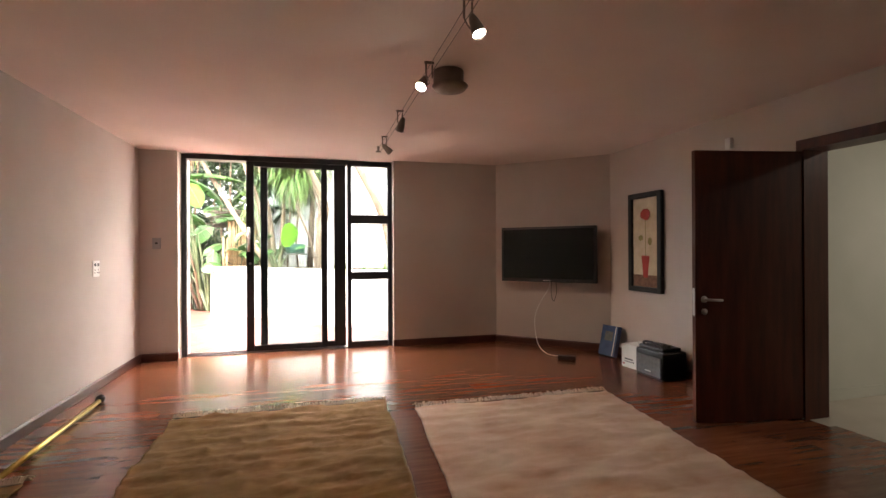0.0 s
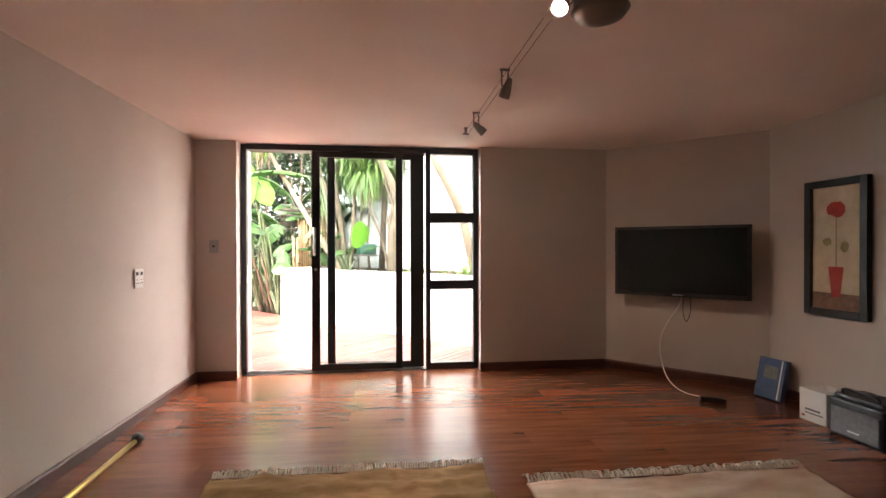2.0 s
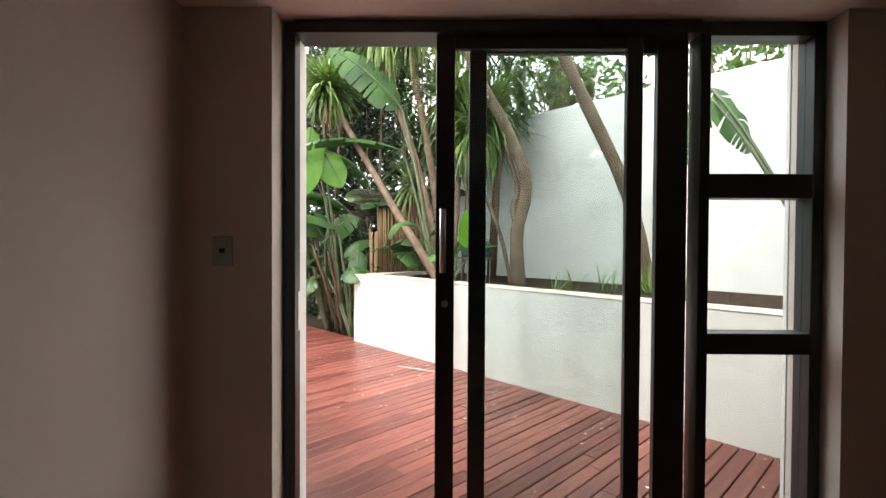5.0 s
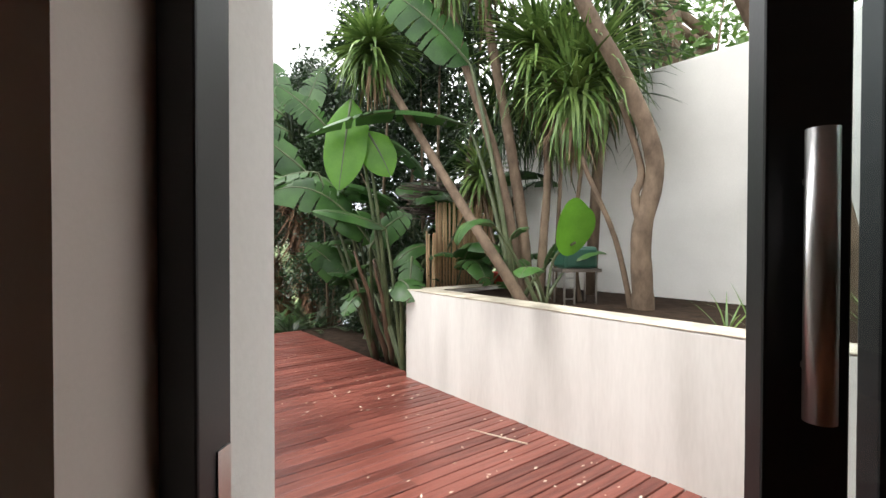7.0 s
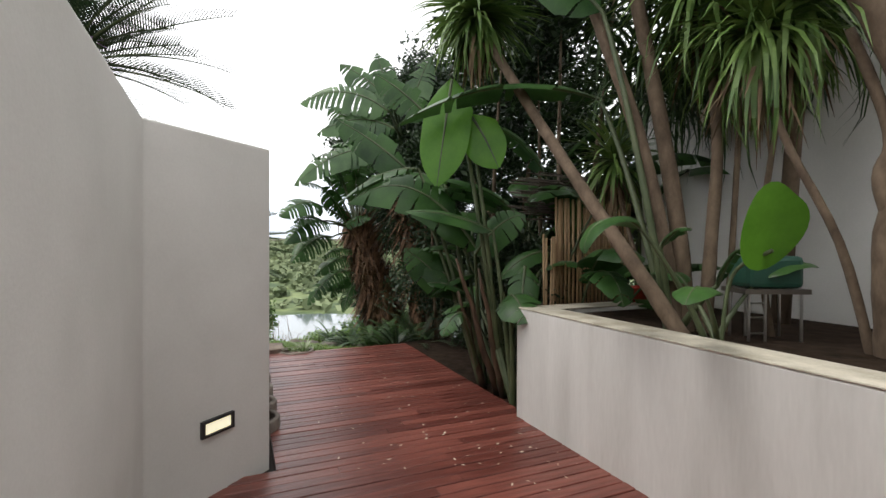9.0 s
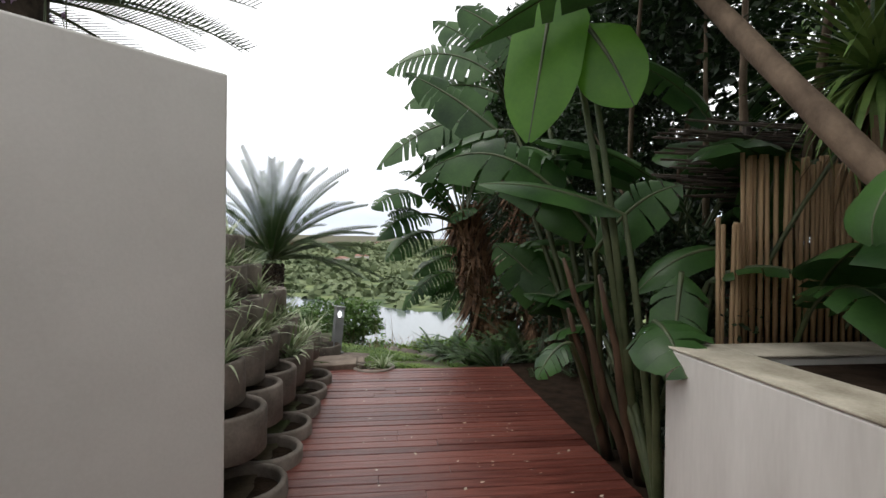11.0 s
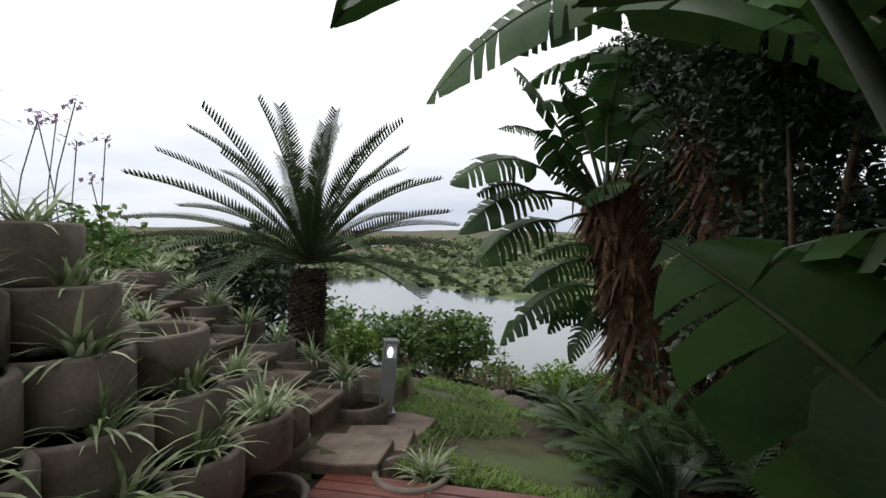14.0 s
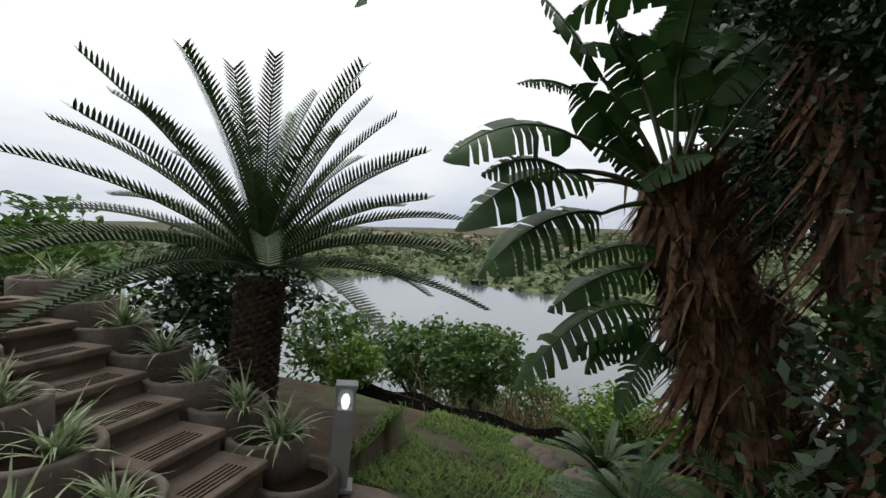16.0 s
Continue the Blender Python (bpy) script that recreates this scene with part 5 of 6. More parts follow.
# overhanging torn leaf by the window
wall_clump = thing("planter_strelitzia", "torn dark strelitzia leaves hanging beside boundary wall", "plant")
for leaf in (((2.6, 8.1, 0.84), (1.77, 8.77, 2.91), (1.43, 8.64, 2.14), 0.40, 0.06, 0.6, M_BAN, 0.024, (0.1, -1, 0.1)),
             ((2.6, 8.1, 0.84), (1.81, 8.77, 2.97), (2.16, 8.69, 2.29), 0.40, 0.1, 0.6, M_BAN, 0.024, (0.1, -1, 0.3))):
    reach_leaf(wall_clump, q, *leaf)
tg = G()
for j in range(15):
    spiky(tg, Q, Vector((Q.uniform(0.2, 2.0), Q.uniform(8.6, 9.2), 0.84)) + Vector((0, 0, 0)), 7, 0.38, 0.008, 45, 88, 0.6)
tagged(part("grass_tufts", tg, M_YUC), "thin grass tufts along boundary wall", "grass", kind="stuff")

# screens and clutter beyond the planter
bs = thing("bamboo_screen", "upright dry split bamboo screen", "screen")
bam = G().tube([(0, 0, 0), (0, 0, 1)], 0.012, 6).mesh("bamboo_cane", M_BAMBOO, True)
for k in range(46):
    ob = new("bamboo_cane", bam)
    p = uv(9.33 + 0.02 * (k % 2), 6.55 + k * 0.0235, 0.90 if k > 5 else 0.0)
    ob.matrix_basis = Matrix.Translation(p) @ pose(0, 0, 0, Q.uniform(-1, 1), Q.uniform(-1, 1), 0) @ Matrix.Diagonal((1, 1, 1.02 + Q.uniform(-.03, .04) + (0 if k > 5 else 0.55), 1))
    ob.parent = bs
part("bottom_rail", G().box(9.37, 6.5, -0.1, 9.40, 7.7, 0.93, UVM), M_TWIG, bs)
tw = G()
for k in range(130):
    p = uv(9.75 + Q.uniform(0, 0.1), 6.9 + Q.uniform(0, 1.6), 1.75 + Q.uniform(0, 0.5))
    d = uv(Q.uniform(-.05, .05), 1, Q.uniform(-.06, .06)).normalized()
    tw.tube([p - d * 0.5, p, p + d * 0.5], 0.008, 5)
tf_ = thing("twig_fence", "grey weathered woven twig fence", "fence")
part("woven_panel", tw, M_TWIG, tf_)
part("post", G().tube([uv(9.82, 7.1, -0.1), uv(9.82, 7.1, 2.25)], 0.03, 8).tube([uv(9.82, 8.3, -0.1), uv(9.82, 8.3, 2.25)], 0.03, 8), M_TWIG, tf_)
rp = thing("red_pot", "small red plastic pot on planter coping", "pot", Matrix.Translation(uv(9.05, 7.45, PT)))
part("pot_body", G().lathe([(0.0, 0.002), (0.07, 0.002), (0.09, 0.13), (0.098, 0.13), (0.098, 0.15), (0.08, 0.15), (0.07, 0.12), (0.0, 0.12)], (0, 0, 0), 20), M_RED, rp, "", True)
gr = thing("garden_grill", "small green tub on thin metal stand", "grill", pose(-0.42, 10.25, 0.84, 0, 0, 20))
part("tub", G().box(-0.17, -0.12, 0.38, 0.17, 0.12, 0.58), M_GREEN, gr, bevel=0.03)
part("shelf", G().box(-0.2, -0.13, 0.345, 0.2, 0.13, 0.375), M_DULL, gr)
for sx_ in (-0.16, -0.06, 0.16):
    for sy_ in (-0.1, 0.1):
        part("leg", G().tube([(sx_, sy_, 0), (sx_, sy_, 0.35)], 0.009, 8), M_STEEL, gr)
for zz in (0.1, 0.2, 0.29):
    part("rung", G().tube([(-0.16, -0.1, zz), (-0.06, -0.1, zz)], 0.006, 6), M_STEEL, gr)

# ---- retaining wall of round concrete planters ----
RO = 0.25
shell = [(RO - 0.012, 0.0), (RO, 0.012), (RO, 0.243), (RO - 0.01, 0.257), (RO - 0.036, 0.257), (RO - 0.042, 0.24), (RO - 0.045, 0.12)]
pot0 = thing("concrete_planter", "round weathered concrete retaining planter block", "planter", uv(0, 0, -30) and Matrix.Translation((0, 0, 0)), group="retaining wall planters")
part("ring", G().lathe(shell, (0, 0, 0), 28), M_POT, pot0, "", True)
part("soil", G().lathe([(RO - 0.04, 0.185), (0.1, 0.2), (0.0, 0.195)], (0, 0, 0), 16), M_SOIL, pot0, "dark soil fill")
tufts = []
for s in range(5):
    q = random.Random(600 + s)
    th = thing("spider_plant", "striped green and cream grassy plant", "plant", group="planter grasses")
    g = G()
    for _ in range(52):
        yaw = q.uniform(0, 6.283)
        L = q.uniform(0.22, 0.46)
        pts = curve(Vector((q.uniform(-.04, .04), q.uniform(-.04, .04), 0)), yaw, radians(q.uniform(42, 88)), L, q.uniform(0.5, 1.9), 5)
        sd_ = Vector((-math.sin(yaw), math.cos(yaw), 0))
        g.strip(pts, [0.008, 0.012, 0.012, 0.009, 0.005, 0.0008], [sd_] * 6)
    part("grass_leaves", g, M_SPID, th)
    tufts.append([th, False])


def use(slot, m):
    """Puts the first of a kind in place, and copies after it."""
    if not slot[1]:
        slot[1] = True
        slot[0].matrix_world = m
        return slot[0]
    return copy_thing(slot[0], m)


pot_slot = [pot0, False]
Q2 = random.Random(77)


def place_pot(u, v, z, plant=True, sc=1.0, turn=-45):
    p = uv(u, v, z)
    use(pot_slot, Matrix.Translation(p) @ pose(0, 0, 0, Q2.uniform(-1.5, 1.5), Q2.uniform(-1.5, 1.5), Q2.uniform(0, 360)))
    if plant:
        o = uv(0, 0.10, 0)
        s = Q2.uniform(0.86, 1.08) * sc
        use(tufts[Q2.randrange(5)], Matrix.Translation(p + o + Vector((0, 0, 0.19))) @ pose(0, 0, 0, 0, 0, Q2.uniform(0, 360)) @ Matrix.Scale(s, 4))


for k in range(8):
    end = 12.28 - 0.17 * k - (0.10 if k > 4 else 0)
    u = end - (0.0 if k % 2 else 0.225)
    j = 0
    while u > 9.52:
        place_pot(u, 3.94 - 0.14 * k, -0.04 + 0.257 * k - (0.16 if k == 0 else 0), k >= 2 and Q2.random() < 0.85 or (k == 1 and u > 10.9))
        u -= 0.455
        j += 1
    # the return beside the stair
    for j in range(1, 4):
        if k < 7:
            place_pot(end + 0.02 - 0.04 * j, 3.96 - 0.14 * k - 0.42 * j, -0.04 + 0.257 * k, k >= 1 and Q2.random() < 0.7)

# ---- concrete stair up the bank ----
for i in range(7):
    z, v1 = 0.20 + 0.135 * i, 3.84 - 0.30 * i
    st = thing("garden_step", "brown stamped concrete garden step", "step", group="garden stair")
    part("tread", G().box(12.86, v1 - 0.34, z - 0.05, 13.40, v1, z, UVM), M_STEP, st, "", False, 0.012)
    part("riser", G().box(12.88, v1 - 0.36, -0.4, 13.38, v1 - 0.03, z - 0.052, UVM), M_STEP, st)
    for g_ in range(5):
        part("grip_groove", G().box(12.95, v1 - 0.06 - 0.03 * g_, z, 13.28, v1 - 0.05 - 0.03 * g_, z + 0.003, UVM), M_SOIL, st)
for i in range(7):
    place_pot(12.58, 3.66 - 0.36 * i, 0.12 + 0.165 * i, True, 0.9)
    place_pot(12.60, 3.66 - 0.36 * i, -0.135 + 0.165 * i, False)
    place_pot(13.66 + 0.03 * (i % 2), 3.62 - 0.33 * i, -0.04 + 0.15 * i, True, 0.95)
place_pot(13.55, 3.9, -0.2, False)
place_pot(12.62, 4.62, -0.27, True, 0.9)
for k, (u, v, a) in enumerate(((13.1, 4.22, 8), (13.65, 4.25, -6), (12.75, 4.15, 4))):
    sl = thing("stone_slab", "rough brown stepping stone slab", "paving stone", Matrix.Translation(uv(u, v, ground_z(*uv(u, v).xy) - 0.01)) @ pose(0, 0, 0, 0, 0, 45 + a), group="stepping stones")
    part("slab", G().prism([(-0.26, -0.22), (0.0, -0.25), (0.25, -0.2), (0.27, 0.18), (0.02, 0.24), (-0.25, 0.21)], -0.05, 0.035), M_STEP, sl, "", False, 0.015)
for k in range(9):
    u, v = 14.4 + 0.16 * k, 6.2 - 0.16 * k + 0.05 * (k % 2)
    p = uv(u, v)
    rk = thing("edging_stone", "dark brown rough edging stone in soil", "stone", Matrix.Translation((p.x, p.y, ground_z(p.x, p.y))), group="edging stones")
    q = random.Random(800 + k)
    g = G().lathe([(0.0, -0.06), (0.13, -0.06), (0.16, 0.0), (0.12, 0.06), (0.05, 0.085), (0.0, 0.08)], (0, 0, 0), 11)
    g.v = [(x * q.uniform(0.8, 1.25), y * q.uniform(0.7, 1.0), z * q.uniform(0.8, 1.3)) for x, y, z in g.v]
    part("stone", g, M_POT, rk, "", True)

# ---- bollard light ----
bo = thing("bollard_light", "leaning square grey bollard light, lit", "bollard light", pose(-6.86, 12.60, ground_z(-6.86, 12.60) + 0.05, 0, 0, 72) @ pose(0, 0, 0, 0, 5, 0))
part("post", G().box(-0.06, -0.05, 0.0, 0.06, 0.05, 0.50).box(-0.06, 0.02, 0.50, 0.06, 0.05, 0.63).box(-0.06, -0.05, 0.50, -0.045, 0.02, 0.63).box(0.045, -0.05, 0.50, 0.06, 0.02, 0.63), M_BOLL, bo)
part("cap", box(-0.068, -0.058, 0.63, 0.068, 0.058, 0.655), M_BOLL, bo, bevel=0.004)
part("bulb", G().lathe([(0.0, 0.50), (0.016, 0.50), (0.026, 0.53), (0.026, 0.56), (0.014, 0.585), (0.0, 0.59)], (0, -0.015, 0), 14), glow("bollard_glow", (0.95, 0.98, 1.0), 1.4), bo, "small glowing lamp", True)
part("base_plate", box(-0.09, -0.08, 0.0, 0.09, 0.08, 0.02), M_BOLL, bo)

# ---- cycad palm ----
cy = thing("cycad_palm", "large cycad palm with stout scaly trunk", "palm tree")
CB, CT = Vector((-7.80, 12.15, -0.2)), Vector((-7.97, 12.27, 1.12))
g = G().tube([CB.lerp(CT, i / 8) for i in range(9)], [0.185, 0.18, 0.172, 0.168, 0.165, 0.162, 0.165, 0.168, 0.13], 16)
q = random.Random(91)
for k in range(520):
    t = k / 520
    a = k * 2.39996
    c = CB.lerp(CT, t)
    r = 0.168
    p = c + Vector((math.cos(a), math.sin(a), 0)) * r
    o = Vector((math.cos(a), math.sin(a), 0.35)).normalized()
    s = Vector((-math.sin(a), math.cos(a), 0))
    g.add([p - s * 0.028 - Vector((0, 0, 0.018)), p + s * 0.028 - Vector((0, 0, 0.018)), p + s * 0.02 + Vector((0, 0, 0.02)), p - s * 0.02 + Vector((0, 0, 0.02)), p + o * 0.035], [(0, 1, 4), (1, 2, 4), (2, 3, 4), (3, 0, 4)])
part("trunk", g, M_CYTRUNK, cy, "dark scaly trunk")
fr, rib = G(), G()


def frond(fr, rib, q, base, yaw, pitch, L, bend, pin, pw, n=52, vee=0.5):
    pts = curve(base, yaw, pitch, L, bend, n)
    rib.tube(pts[::4], [0.012 * (1 - 0.8 * i / (n // 4)) for i in range(len(pts[::4]))], 5, False)
    for i in range(5, n):
        t = i / n
        d = (pts[i + 1] - pts[i - 1]).normalized() if i < n else (pts[i] - pts[i - 1]).normalized()
        s = Vector((-math.sin(yaw), math.cos(yaw), 0))
        up = d.cross(s)
        up = up if up.z > 0 else -up
        ll = pin * min(1, 0.35 + t * 2.2) * (1 - max(0, t - 0.55) ** 1.6 * 1.7)
        for sg in (1, -1):
            o = (s * sg * math.cos(vee) + up * math.sin(vee) + d * 0.65).normalized()
            tip = pts[i] + o * ll * q.uniform(0.92, 1.05) - Vector((0, 0, 0.03 * ll))
            w = d * pw
            fr.add([pts[i] - w * 0.5, pts[i] + w * 0.5, pts[i].lerp(tip, 0.6) + w * 0.45, tip, pts[i].lerp(tip, 0.6) - w * 0.45], [(0, 1, 2, 4), (4, 2, 3)])


for k in range(46):
    fr, rib = G(), G()
    ring = k / 46
    pitch = radians(84 - 76 * ring ** 0.9 + q.uniform(-5, 5))
    frond(fr, rib, q, CT + Vector((0, 0, 0.06)), k * 2.39996, pitch, q.uniform(1.6, 1.9), q.uniform(0.35, 0.75) + 0.25 * ring, 0.15, 0.022, 54, 0.6)
    fo = part("frond", fr, M_CYC, cy, "stiff dark green feather frond")
    part("frond_rib", rib, M_PETI, fo, "", True)

# feather palm behind the wing wall
fp = thing("feather_palm", "grey-green feather palm behind white wall", "palm tree")
fr, rib = G(), G()
q = random.Random(92)
PB = Vector((-5.1, 8.9, 1.85))
for k in range(58):
    frond(fr, rib, q, PB + Vector((0, 0, 0.95)), k * 2.39996, radians(q.uniform(-5, 80)), q.uniform(0.8, 1.4), q.uniform(0.3, 0.9), 0.24, 0.009, 44, 0.35)
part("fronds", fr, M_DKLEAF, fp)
part("frond_ribs", rib, M_PETI, fp, "", True)
part("trunk", G().tube([PB, PB + Vector((0, 0, 1.0))], [0.11, 0.13], 12), M_CYTRUNK, fp, "", True)

# ---- ferns ----
for j, (x, y, s, m_) in enumerate(((-5.55, 14.05, 1.0, M_FERN), (-5.05, 13.75, 0.9, M_FERN), (-6.2, 14.45, 0.8, M_FERN), (-4.75, 13.55, 0.8, M_DKLEAF), (-5.0, 14.3, 1.15, M_FERN), (-4.55, 14.0, 1.3, M_DKLEAF), (-7.0, 15.0, 0.7, M_FERN), (-5.59, 14.73, 0.9, M_FERN), (-5.49, 14.93, 1.2, M_FERN))):
    fe = thing("fern", "arching green sword fern at lawn edge", "fern")
    fr, rib = G(), G()
    q = random.Random(120 + j)
    for k in range(22):
        frond(fr, rib, q, Vector((x, y, ground_z(x, y) - 0.02)), q.uniform(0, 6.283), radians(q.uniform(35, 85)), q.uniform(0.6, 1.0) * s, q.uniform(0.8, 1.6), 0.085 * s, 0.016, 34, 0.1)
    part("fronds", fr, m_, fe)
    part("frond_ribs", rib, M_PETI, fe, "", True)

# ---- lawn, flowers, slope planting ----
gl_ = G()
q = random.Random(131)
for _ in range(26000):
    u, v = q.uniform(12.55, 16.8), q.uniform(3.9, 6.6)
    p = uv(u, v)
    if noise.noise(Vector((p.x * 1.1, p.y * 1.1, 4))) < -0.12 + 0.25 * (q.random() - 0.5) or (v < 4.5 and u < 14):
        continue
    b = Vector((p.x, p.y, ground_z(p.x, p.y) - 0.004))
    yaw = q.uniform(0, 6.283)
    L = q.uniform(0.025, 0.075)
    d = Vector((math.cos(yaw) * 0.7, math.sin(yaw) * 0.7, 0.7))
    s = Vector((-math.sin(yaw), math.cos(yaw), 0)) * 0.007
    gl_.add([b - s, b + s, b + d * L + s * 0.7, b + d * L * 1.5 - Vector((0, 0, L * 0.3)), b + d * L - s * 0.7], [(0, 1, 2, 4), (4, 2, 3)])
tagged(part("lawn_grass", gl_, M_GRASS), "patchy low green lawn grass", "grass", kind="stuff")
fl = thing("society_garlic", "lilac flowers on thin stalks above planters", "flower")
fs, fh = G(), G()
for _ in range(46):
    u, v = q.uniform(9.6, 12.3), q.uniform(2.3, 3.0)
    b = uv(u, v, 1.15 + 0.42 * (12.3 - u))
    e = b + Vector((q.uniform(-.15, .15), q.uniform(-.15, .15), q.uniform(0.45, 0.85)))
    fs.tube([b - Vector((0, 0, 0.3)), b.lerp(e, 0.5), e], 0.003, 4)
    for _k in range(14):
        o = Vector((q.gauss(0, .032), q.gauss(0, .032), q.gauss(0, .022)))
        a = Vector((q.gauss(0, 1), q.gauss(0, 1), q.gauss(0, 1))).normalized() * 0.019
        bb_ = a.cross(Vector((0.3, 0.5, 1))).normalized() * 0.011
        fh.add([e + o - a, e + o + bb_, e + o + a, e + o - bb_], [(0, 1, 2, 3)])
part("stalks", fs, M_PETI, fl)
part("flower_heads", fh, M_LILAC, fl)
q = random.Random(140)
for j, (u, v, rise, r, n, size, m_) in enumerate((
        (17.6, 4.0, 0.55, 0.85, 3800, 0.055, M_BUSH), (18.2, 2.9, 0.5, 0.9, 3000, 0.06, M_BUSH), (17.9, 5.3, 0.1, 0.55, 1700, 0.05, M_BUSHB), (18.6, 6.1, 0.1, 0.7, 1900, 0.05, M_BUSHB),
        (17.3, 6.6, 0.15, 0.6, 1900, 0.05, M_BUSHB), (16.6, 2.6, 0.2, 0.5, 1500, 0.05, M_BUSHB), (18.4, 7.2, 0.2, 0.8, 1900, 0.055, M_BUSHB), (16.6, 7.3, 0.15, 0.6, 1500, 0.05, M_BUSHB),
        (19.8, 4.6, -0.1, 0.9, 1900, 0.06, M_BUSH), (17.2, 5.7, 0.15, 0.5, 2400, 0.04, M_BUSHB), (17.1, 6.3, 0.2, 0.5, 2400, 0.04, M_BUSHB), (17.6, 7.0, 0.3, 0.6, 2400, 0.045, M_BUSHB), (16.3, 0.9, 0.5, 1.3, 5200, 0.07, M_DKLEAF), (14.6, -0.2, 0.3, 1.2, 3600, 0.07, M_BUSH), (18.6, 1.2, 0.6, 1.3, 3000, 0.07, M_BUSH),
        (13.0, -1.0, 0.3, 1.0, 2600, 0.07, M_BUSH), (20.5, 7.8, 0.0, 1.3, 2200, 0.07, M_BUSH), (20.5, 6.0, -0.3, 1.0, 1900, 0.06, M_BUSHB), (21.5, 3.0, -0.3, 1.3, 2200, 0.07, M_BUSH))):
    p = uv(u, v)
    shrub("slope_shrub", "bushy green shrub on slope above lake" if m_ is not M_BUSHB else "bright green low shrub on slope", (p.x, p.y, ground_z(p.x, p.y) + r * 0.45 + rise), (r, r, r * 0.8), n, size, m_, 500 + j)
ds = G()
for _ in range(900):
    u, v = q.uniform(16.8, 19.5), q.uniform(3.3, 7.2)
    p = uv(u, v)
    b = Vector((p.x, p.y, ground_z(p.x, p.y)))
    yaw = q.uniform(0, 6.283)
    pts = curve(b, yaw, radians(q.uniform(40, 88)), q.uniform(0.4, 1.1), q.uniform(0.2, 1.2), 4)
    ds.strip(pts, [0.006, 0.006, 0.005, 0.004, 0.001], [Vector((-math.sin(yaw), math.cos(yaw), 0))] * 5)
tagged(part("dry_grass", ds, M_DRY), "tall dry straw grass on slope", "grass", kind="stuff")
nt = thing("shade_net_fence", "low black shade net fence with wire coil", "fence")
ng = G()
n = 40
tops, bots = [], []
for k in range(n + 1):
    t = k / n
    p = uv(16.75 + 0.1 * math.sin(t * 5), 2.3 + 5.2 * t)
    gz = ground_z(p.x, p.y)
    bots.append((p.x, p.y, gz - 0.05))
    tops.append((p.x + 0.04 * math.sin(k * 1.3), p.y, gz + 0.20 + 0.04 * math.sin(k * 0.9)))
ng.add(bots + tops, [(k, k + 1, n + 2 + k, n + 1 + k) for k in range(n)])
nob = part("net", ng, M_NET, nt)
nob.modifiers.new("thick", "SOLIDIFY").thickness = 0.01
co_ = []
for k in range(900):
    t = k / 900
    p = uv(16.85, 2.3 + 5.2 * t)
    a = t * 6.283 * 45
    co_.append(Vector((p.x, p.y, ground_z(p.x, p.y) + 0.27)) + (uv(1, 0) * math.cos(a) + Vector((0, 0, 1)) * math.sin(a)) * 0.11)
part("wire_coil", G().tube(co_, 0.003, 4), M_DULL, nt, "coiled razor wire", True)

# far bank: woods and houses
q = random.Random(150)
fw = G()
cnt = 0
while cnt < 5200:
    d, r = q.uniform(150, 760), q.uniform(-420, 420)
    x, y = -4.0 - 0.892 * d + 0.452 * r, 11.9 + 0.452 * d + 0.892 * r
    z = ground_z(x, y)
    if z < -22.3:
        continue
    cnt += 1
    s = q.uniform(0.8, 2.4) * (1 + d / 500)
    for _k in range(9):
        a = Vector((q.gauss(0, 1), q.gauss(0, 1), q.gauss(0, 0.7))).normalized() * s * 0.9
        b = a.cross(Vector((q.gauss(0, 1), q.gauss(0, 1), 1))).normalized() * s * 0.7
        p = Vector((x + q.gauss(0, s * 0.7), y + q.gauss(0, s * 0.7), z + s * q.uniform(0.0, 0.8)))
        fw.add([p - a, p + b, p + a, p - b], [(0, 1, 2, 3)])
# Distance haze over the bank is put into this lightened foliage colour.
tagged(part("far_woods", fw, mat("hazed_bank_foliage", (0.085, 0.115, 0.055), (0.21, 0.25, 0.13), 0.9, 0.02, 0.4, 0.0, island=0.4)), "bushy green scrub on far lake bank", "woods", kind="stuff")
for k in range(26):
    d, r = q.uniform(420, 760), q.uniform(-260, 240)
    x, y = -4.0 - 0.892 * d + 0.452 * r, 11.9 + 0.452 * d + 0.892 * r
    z = ground_z(x, y)
    ho = thing("far_house", "distant white house on wooded hillside", "house", pose(x, y, z, 0, 0, q.uniform(0, 180)), group="far hillside houses")
    a, b, h = q.uniform(5, 9), q.uniform(3.5, 5), q.uniform(3, 6)
    part("wall", box(-a, -b, -2, a, b, h), M_HOUSE, ho)
    part("roof", G().add([(-a - .5, -b - .5, h), (a + .5, -b - .5, h), (a + .5, b + .5, h), (-a - .5, b + .5, h), (-a * 0.8, 0, h + 2), (a * 0.8, 0, h + 2)], [(0, 1, 5, 4), (1, 2, 5), (2, 3, 4, 5), (3, 0, 4), (3, 2, 1, 0)]), M_ROOF, ho)
    for wx in (-0.5, 0.0, 0.5):
        part("window", box(wx * a - 0.8, -b - 0.06, h * 0.3, wx * a + 0.8, -b - 0.01, h * 0.65), M_FRAME, ho)

# fallen twigs and leaves on the deck
lt = G()
for _ in range(280):
    u, v = q.uniform(4.0, 12.4), q.uniform(4.4, 6.1)
    if R2 * (u + v) < 6.7:
        continue
    p = uv(u, v + (0.5 * (6.0 - v) if q.random() < 0.5 else 0), -0.026)
    a = q.uniform(0, 6.283)
    s = q.uniform(0.006, 0.02)
    e, f_ = Vector((math.cos(a), math.sin(a), 0)) * s, Vector((-math.sin(a), math.cos(a), 0.15)) * s * 0.5
    lt.add([p - e, p + f_, p + e + Vector((0, 0, 0.004)), p - f_], [(0, 1, 2, 3)])
tagged(part("fallen_leaves", lt, M_FRINGE), "small dry fallen leaves on deck", "leaves", kind="stuff")
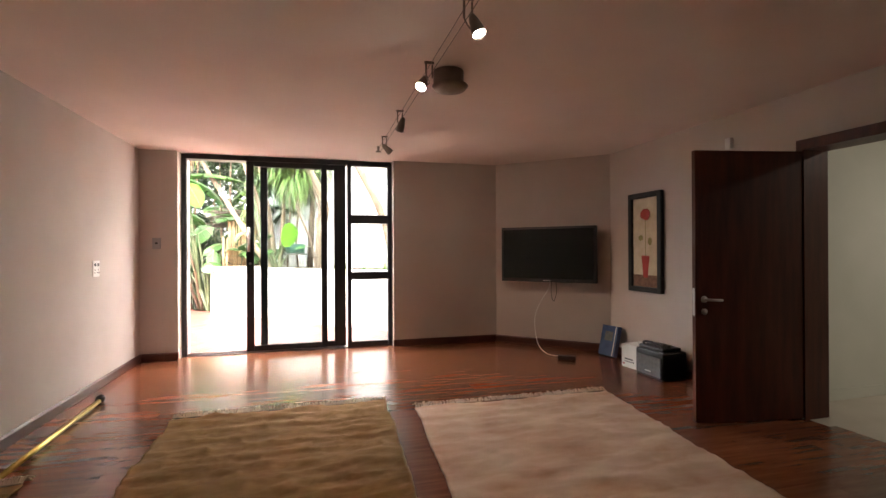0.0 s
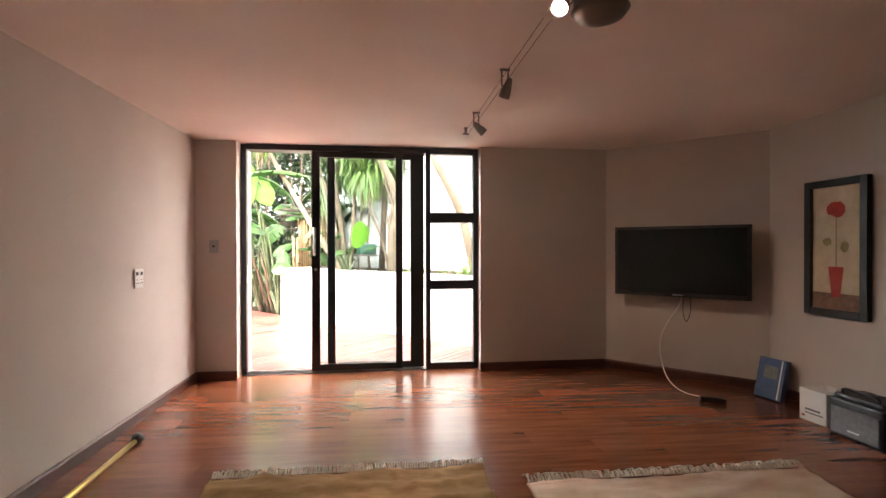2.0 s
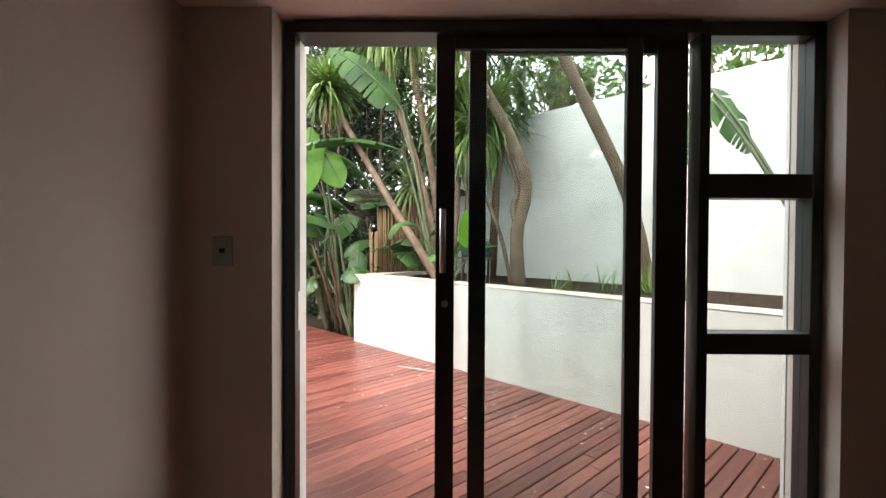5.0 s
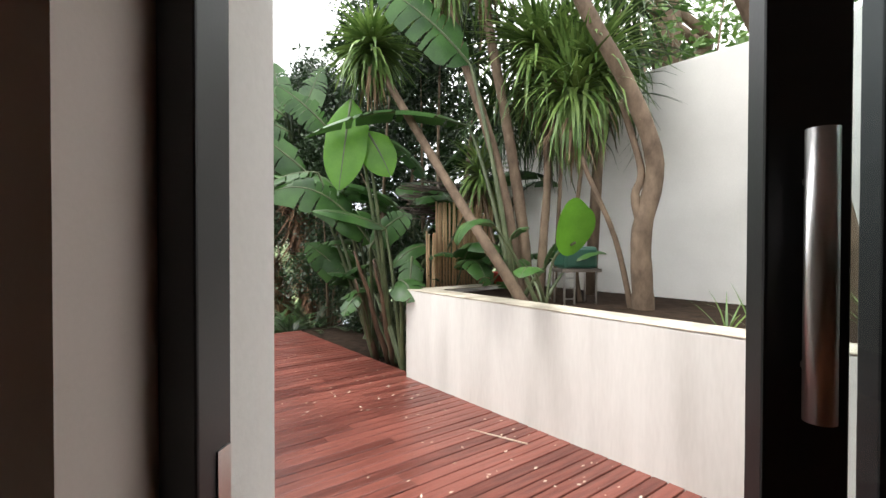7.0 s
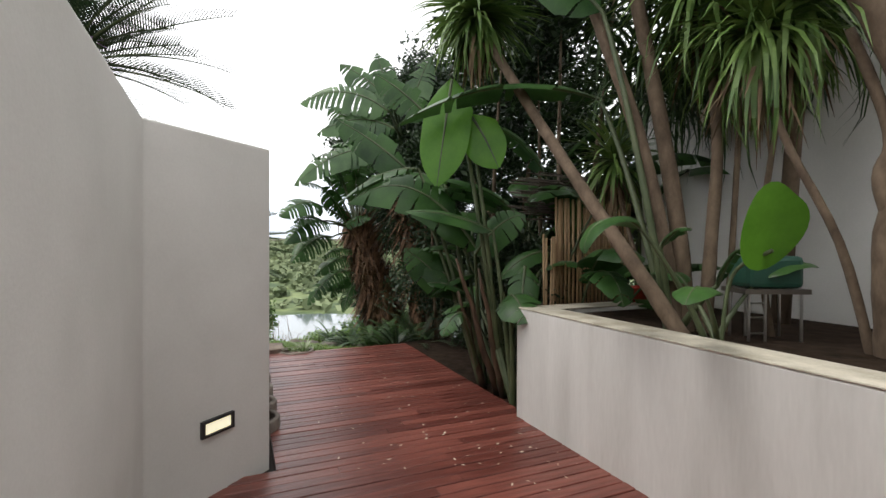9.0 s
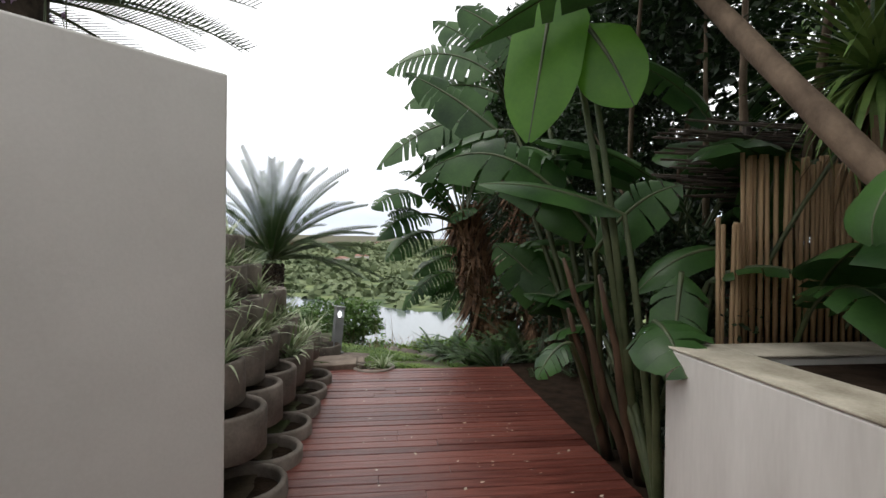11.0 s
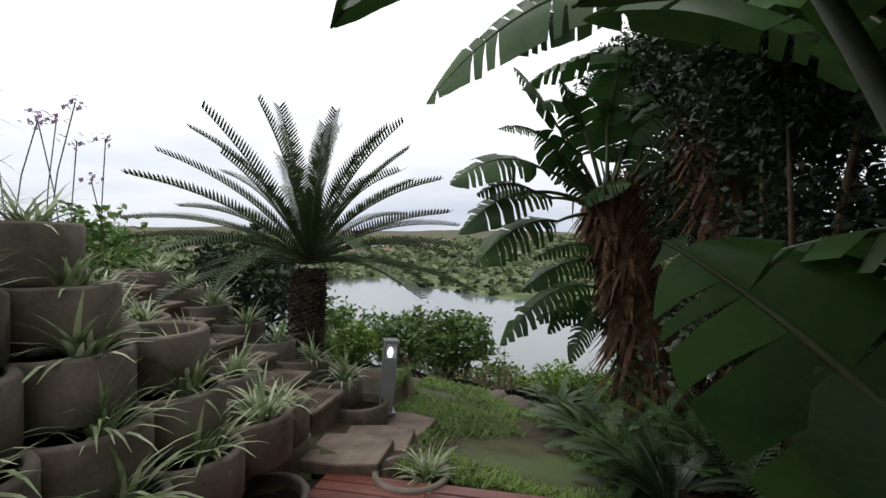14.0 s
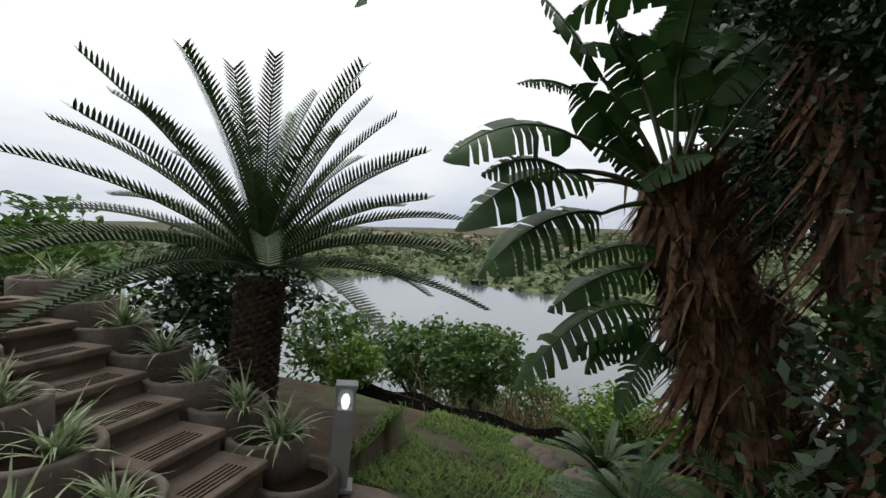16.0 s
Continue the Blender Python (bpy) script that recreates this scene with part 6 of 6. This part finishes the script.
sk_ = thing("fallen_stick", "pale dry stick lying on deck", "stick")
part("stick", G().tube([uv(7.15, 5.85, -0.02), uv(7.4, 5.75, -0.012), uv(7.62, 5.70, -0.02)], [0.006, 0.005, 0.003], 6), M_FRINGE, sk_, "", True)

# ---- pieces: deck planks and floor planks ----
PW, GAP = 0.103, 0.009
u = 2.75
row = 0
q = random.Random(160)
while u < 12.52:
    lo = max(9.13 - u - PW, 3.45 if u < 8.9 else 4.10)
    hi = 6.16 if u < 9.15 else 6.24
    if hi - lo > 0.05:
        cut = lo + (hi - lo) * q.uniform(0.25, 0.75) if hi - lo > 1.4 and q.random() < 0.7 else None
        for a, b in (((lo, cut - 0.002), (cut + 0.002, hi)) if cut else ((lo, hi),)):
            dz = q.uniform(-0.0025, 0.0025)
            h = (PW - GAP) / 2
            g = G().add([(-h, a, -0.06), (h, a, -0.06), (h, b, -0.06), (-h, b, -0.06), (-h, a, -0.034), (h, a, -0.034), (h, b, -0.034), (-h, b, -0.034),
                         (-h + 0.004, a, -0.03), (h - 0.004, a, -0.03), (h - 0.004, b, -0.03), (-h + 0.004, b, -0.03)],
                        [(0, 1, 5, 4), (1, 2, 6, 5), (2, 3, 7, 6), (3, 0, 4, 7), (4, 5, 9, 8), (5, 6, 10, 9), (6, 7, 11, 10), (7, 4, 8, 11), (8, 9, 10, 11)])
            ob = new("plank", g.mesh("plank", M_DECK))
            ob.matrix_basis = Matrix.Translation(uv(u + PW / 2, 0, dz)) @ UVM
            ob.parent = under
    u += PW
    row += 1
PL, PH = 1.29, 0.192
me = G().add([(0.0, 0.0, -0.0115), (PL, 0.0, -0.0115), (PL, PH, -0.0115), (0.0, PH, -0.0115),
              (0.0003, 0.0003, 0), (PL - 0.0003, 0.0003, 0), (PL - 0.0003, PH - 0.0003, 0), (0.0003, PH - 0.0003, 0)],
             [(0, 1, 5, 4), (1, 2, 6, 5), (2, 3, 7, 6), (3, 0, 4, 7), (4, 5, 6, 7)]).mesh("plank", M_FLOOR)
y = -3.05
row = 0
while y < 6.2:
    x = -2.05 - (row * 0.43) % PL
    while x < 3.53:
        ob = new("plank", me)
        x0, x1 = max(x, -1.99), min(x + PL, 3.60)
        ob.location, ob.scale = (x0, y, 0), ((x1 - x0) / PL, 1, 1)
        ob.parent = floor
        x += PL
    y += PH
    row += 1
strip_ = box(-1.565, y + 0.0, -0.011, 0.985, 6.46, -0.002)
part("plank", strip_, M_FLOOR, floor)
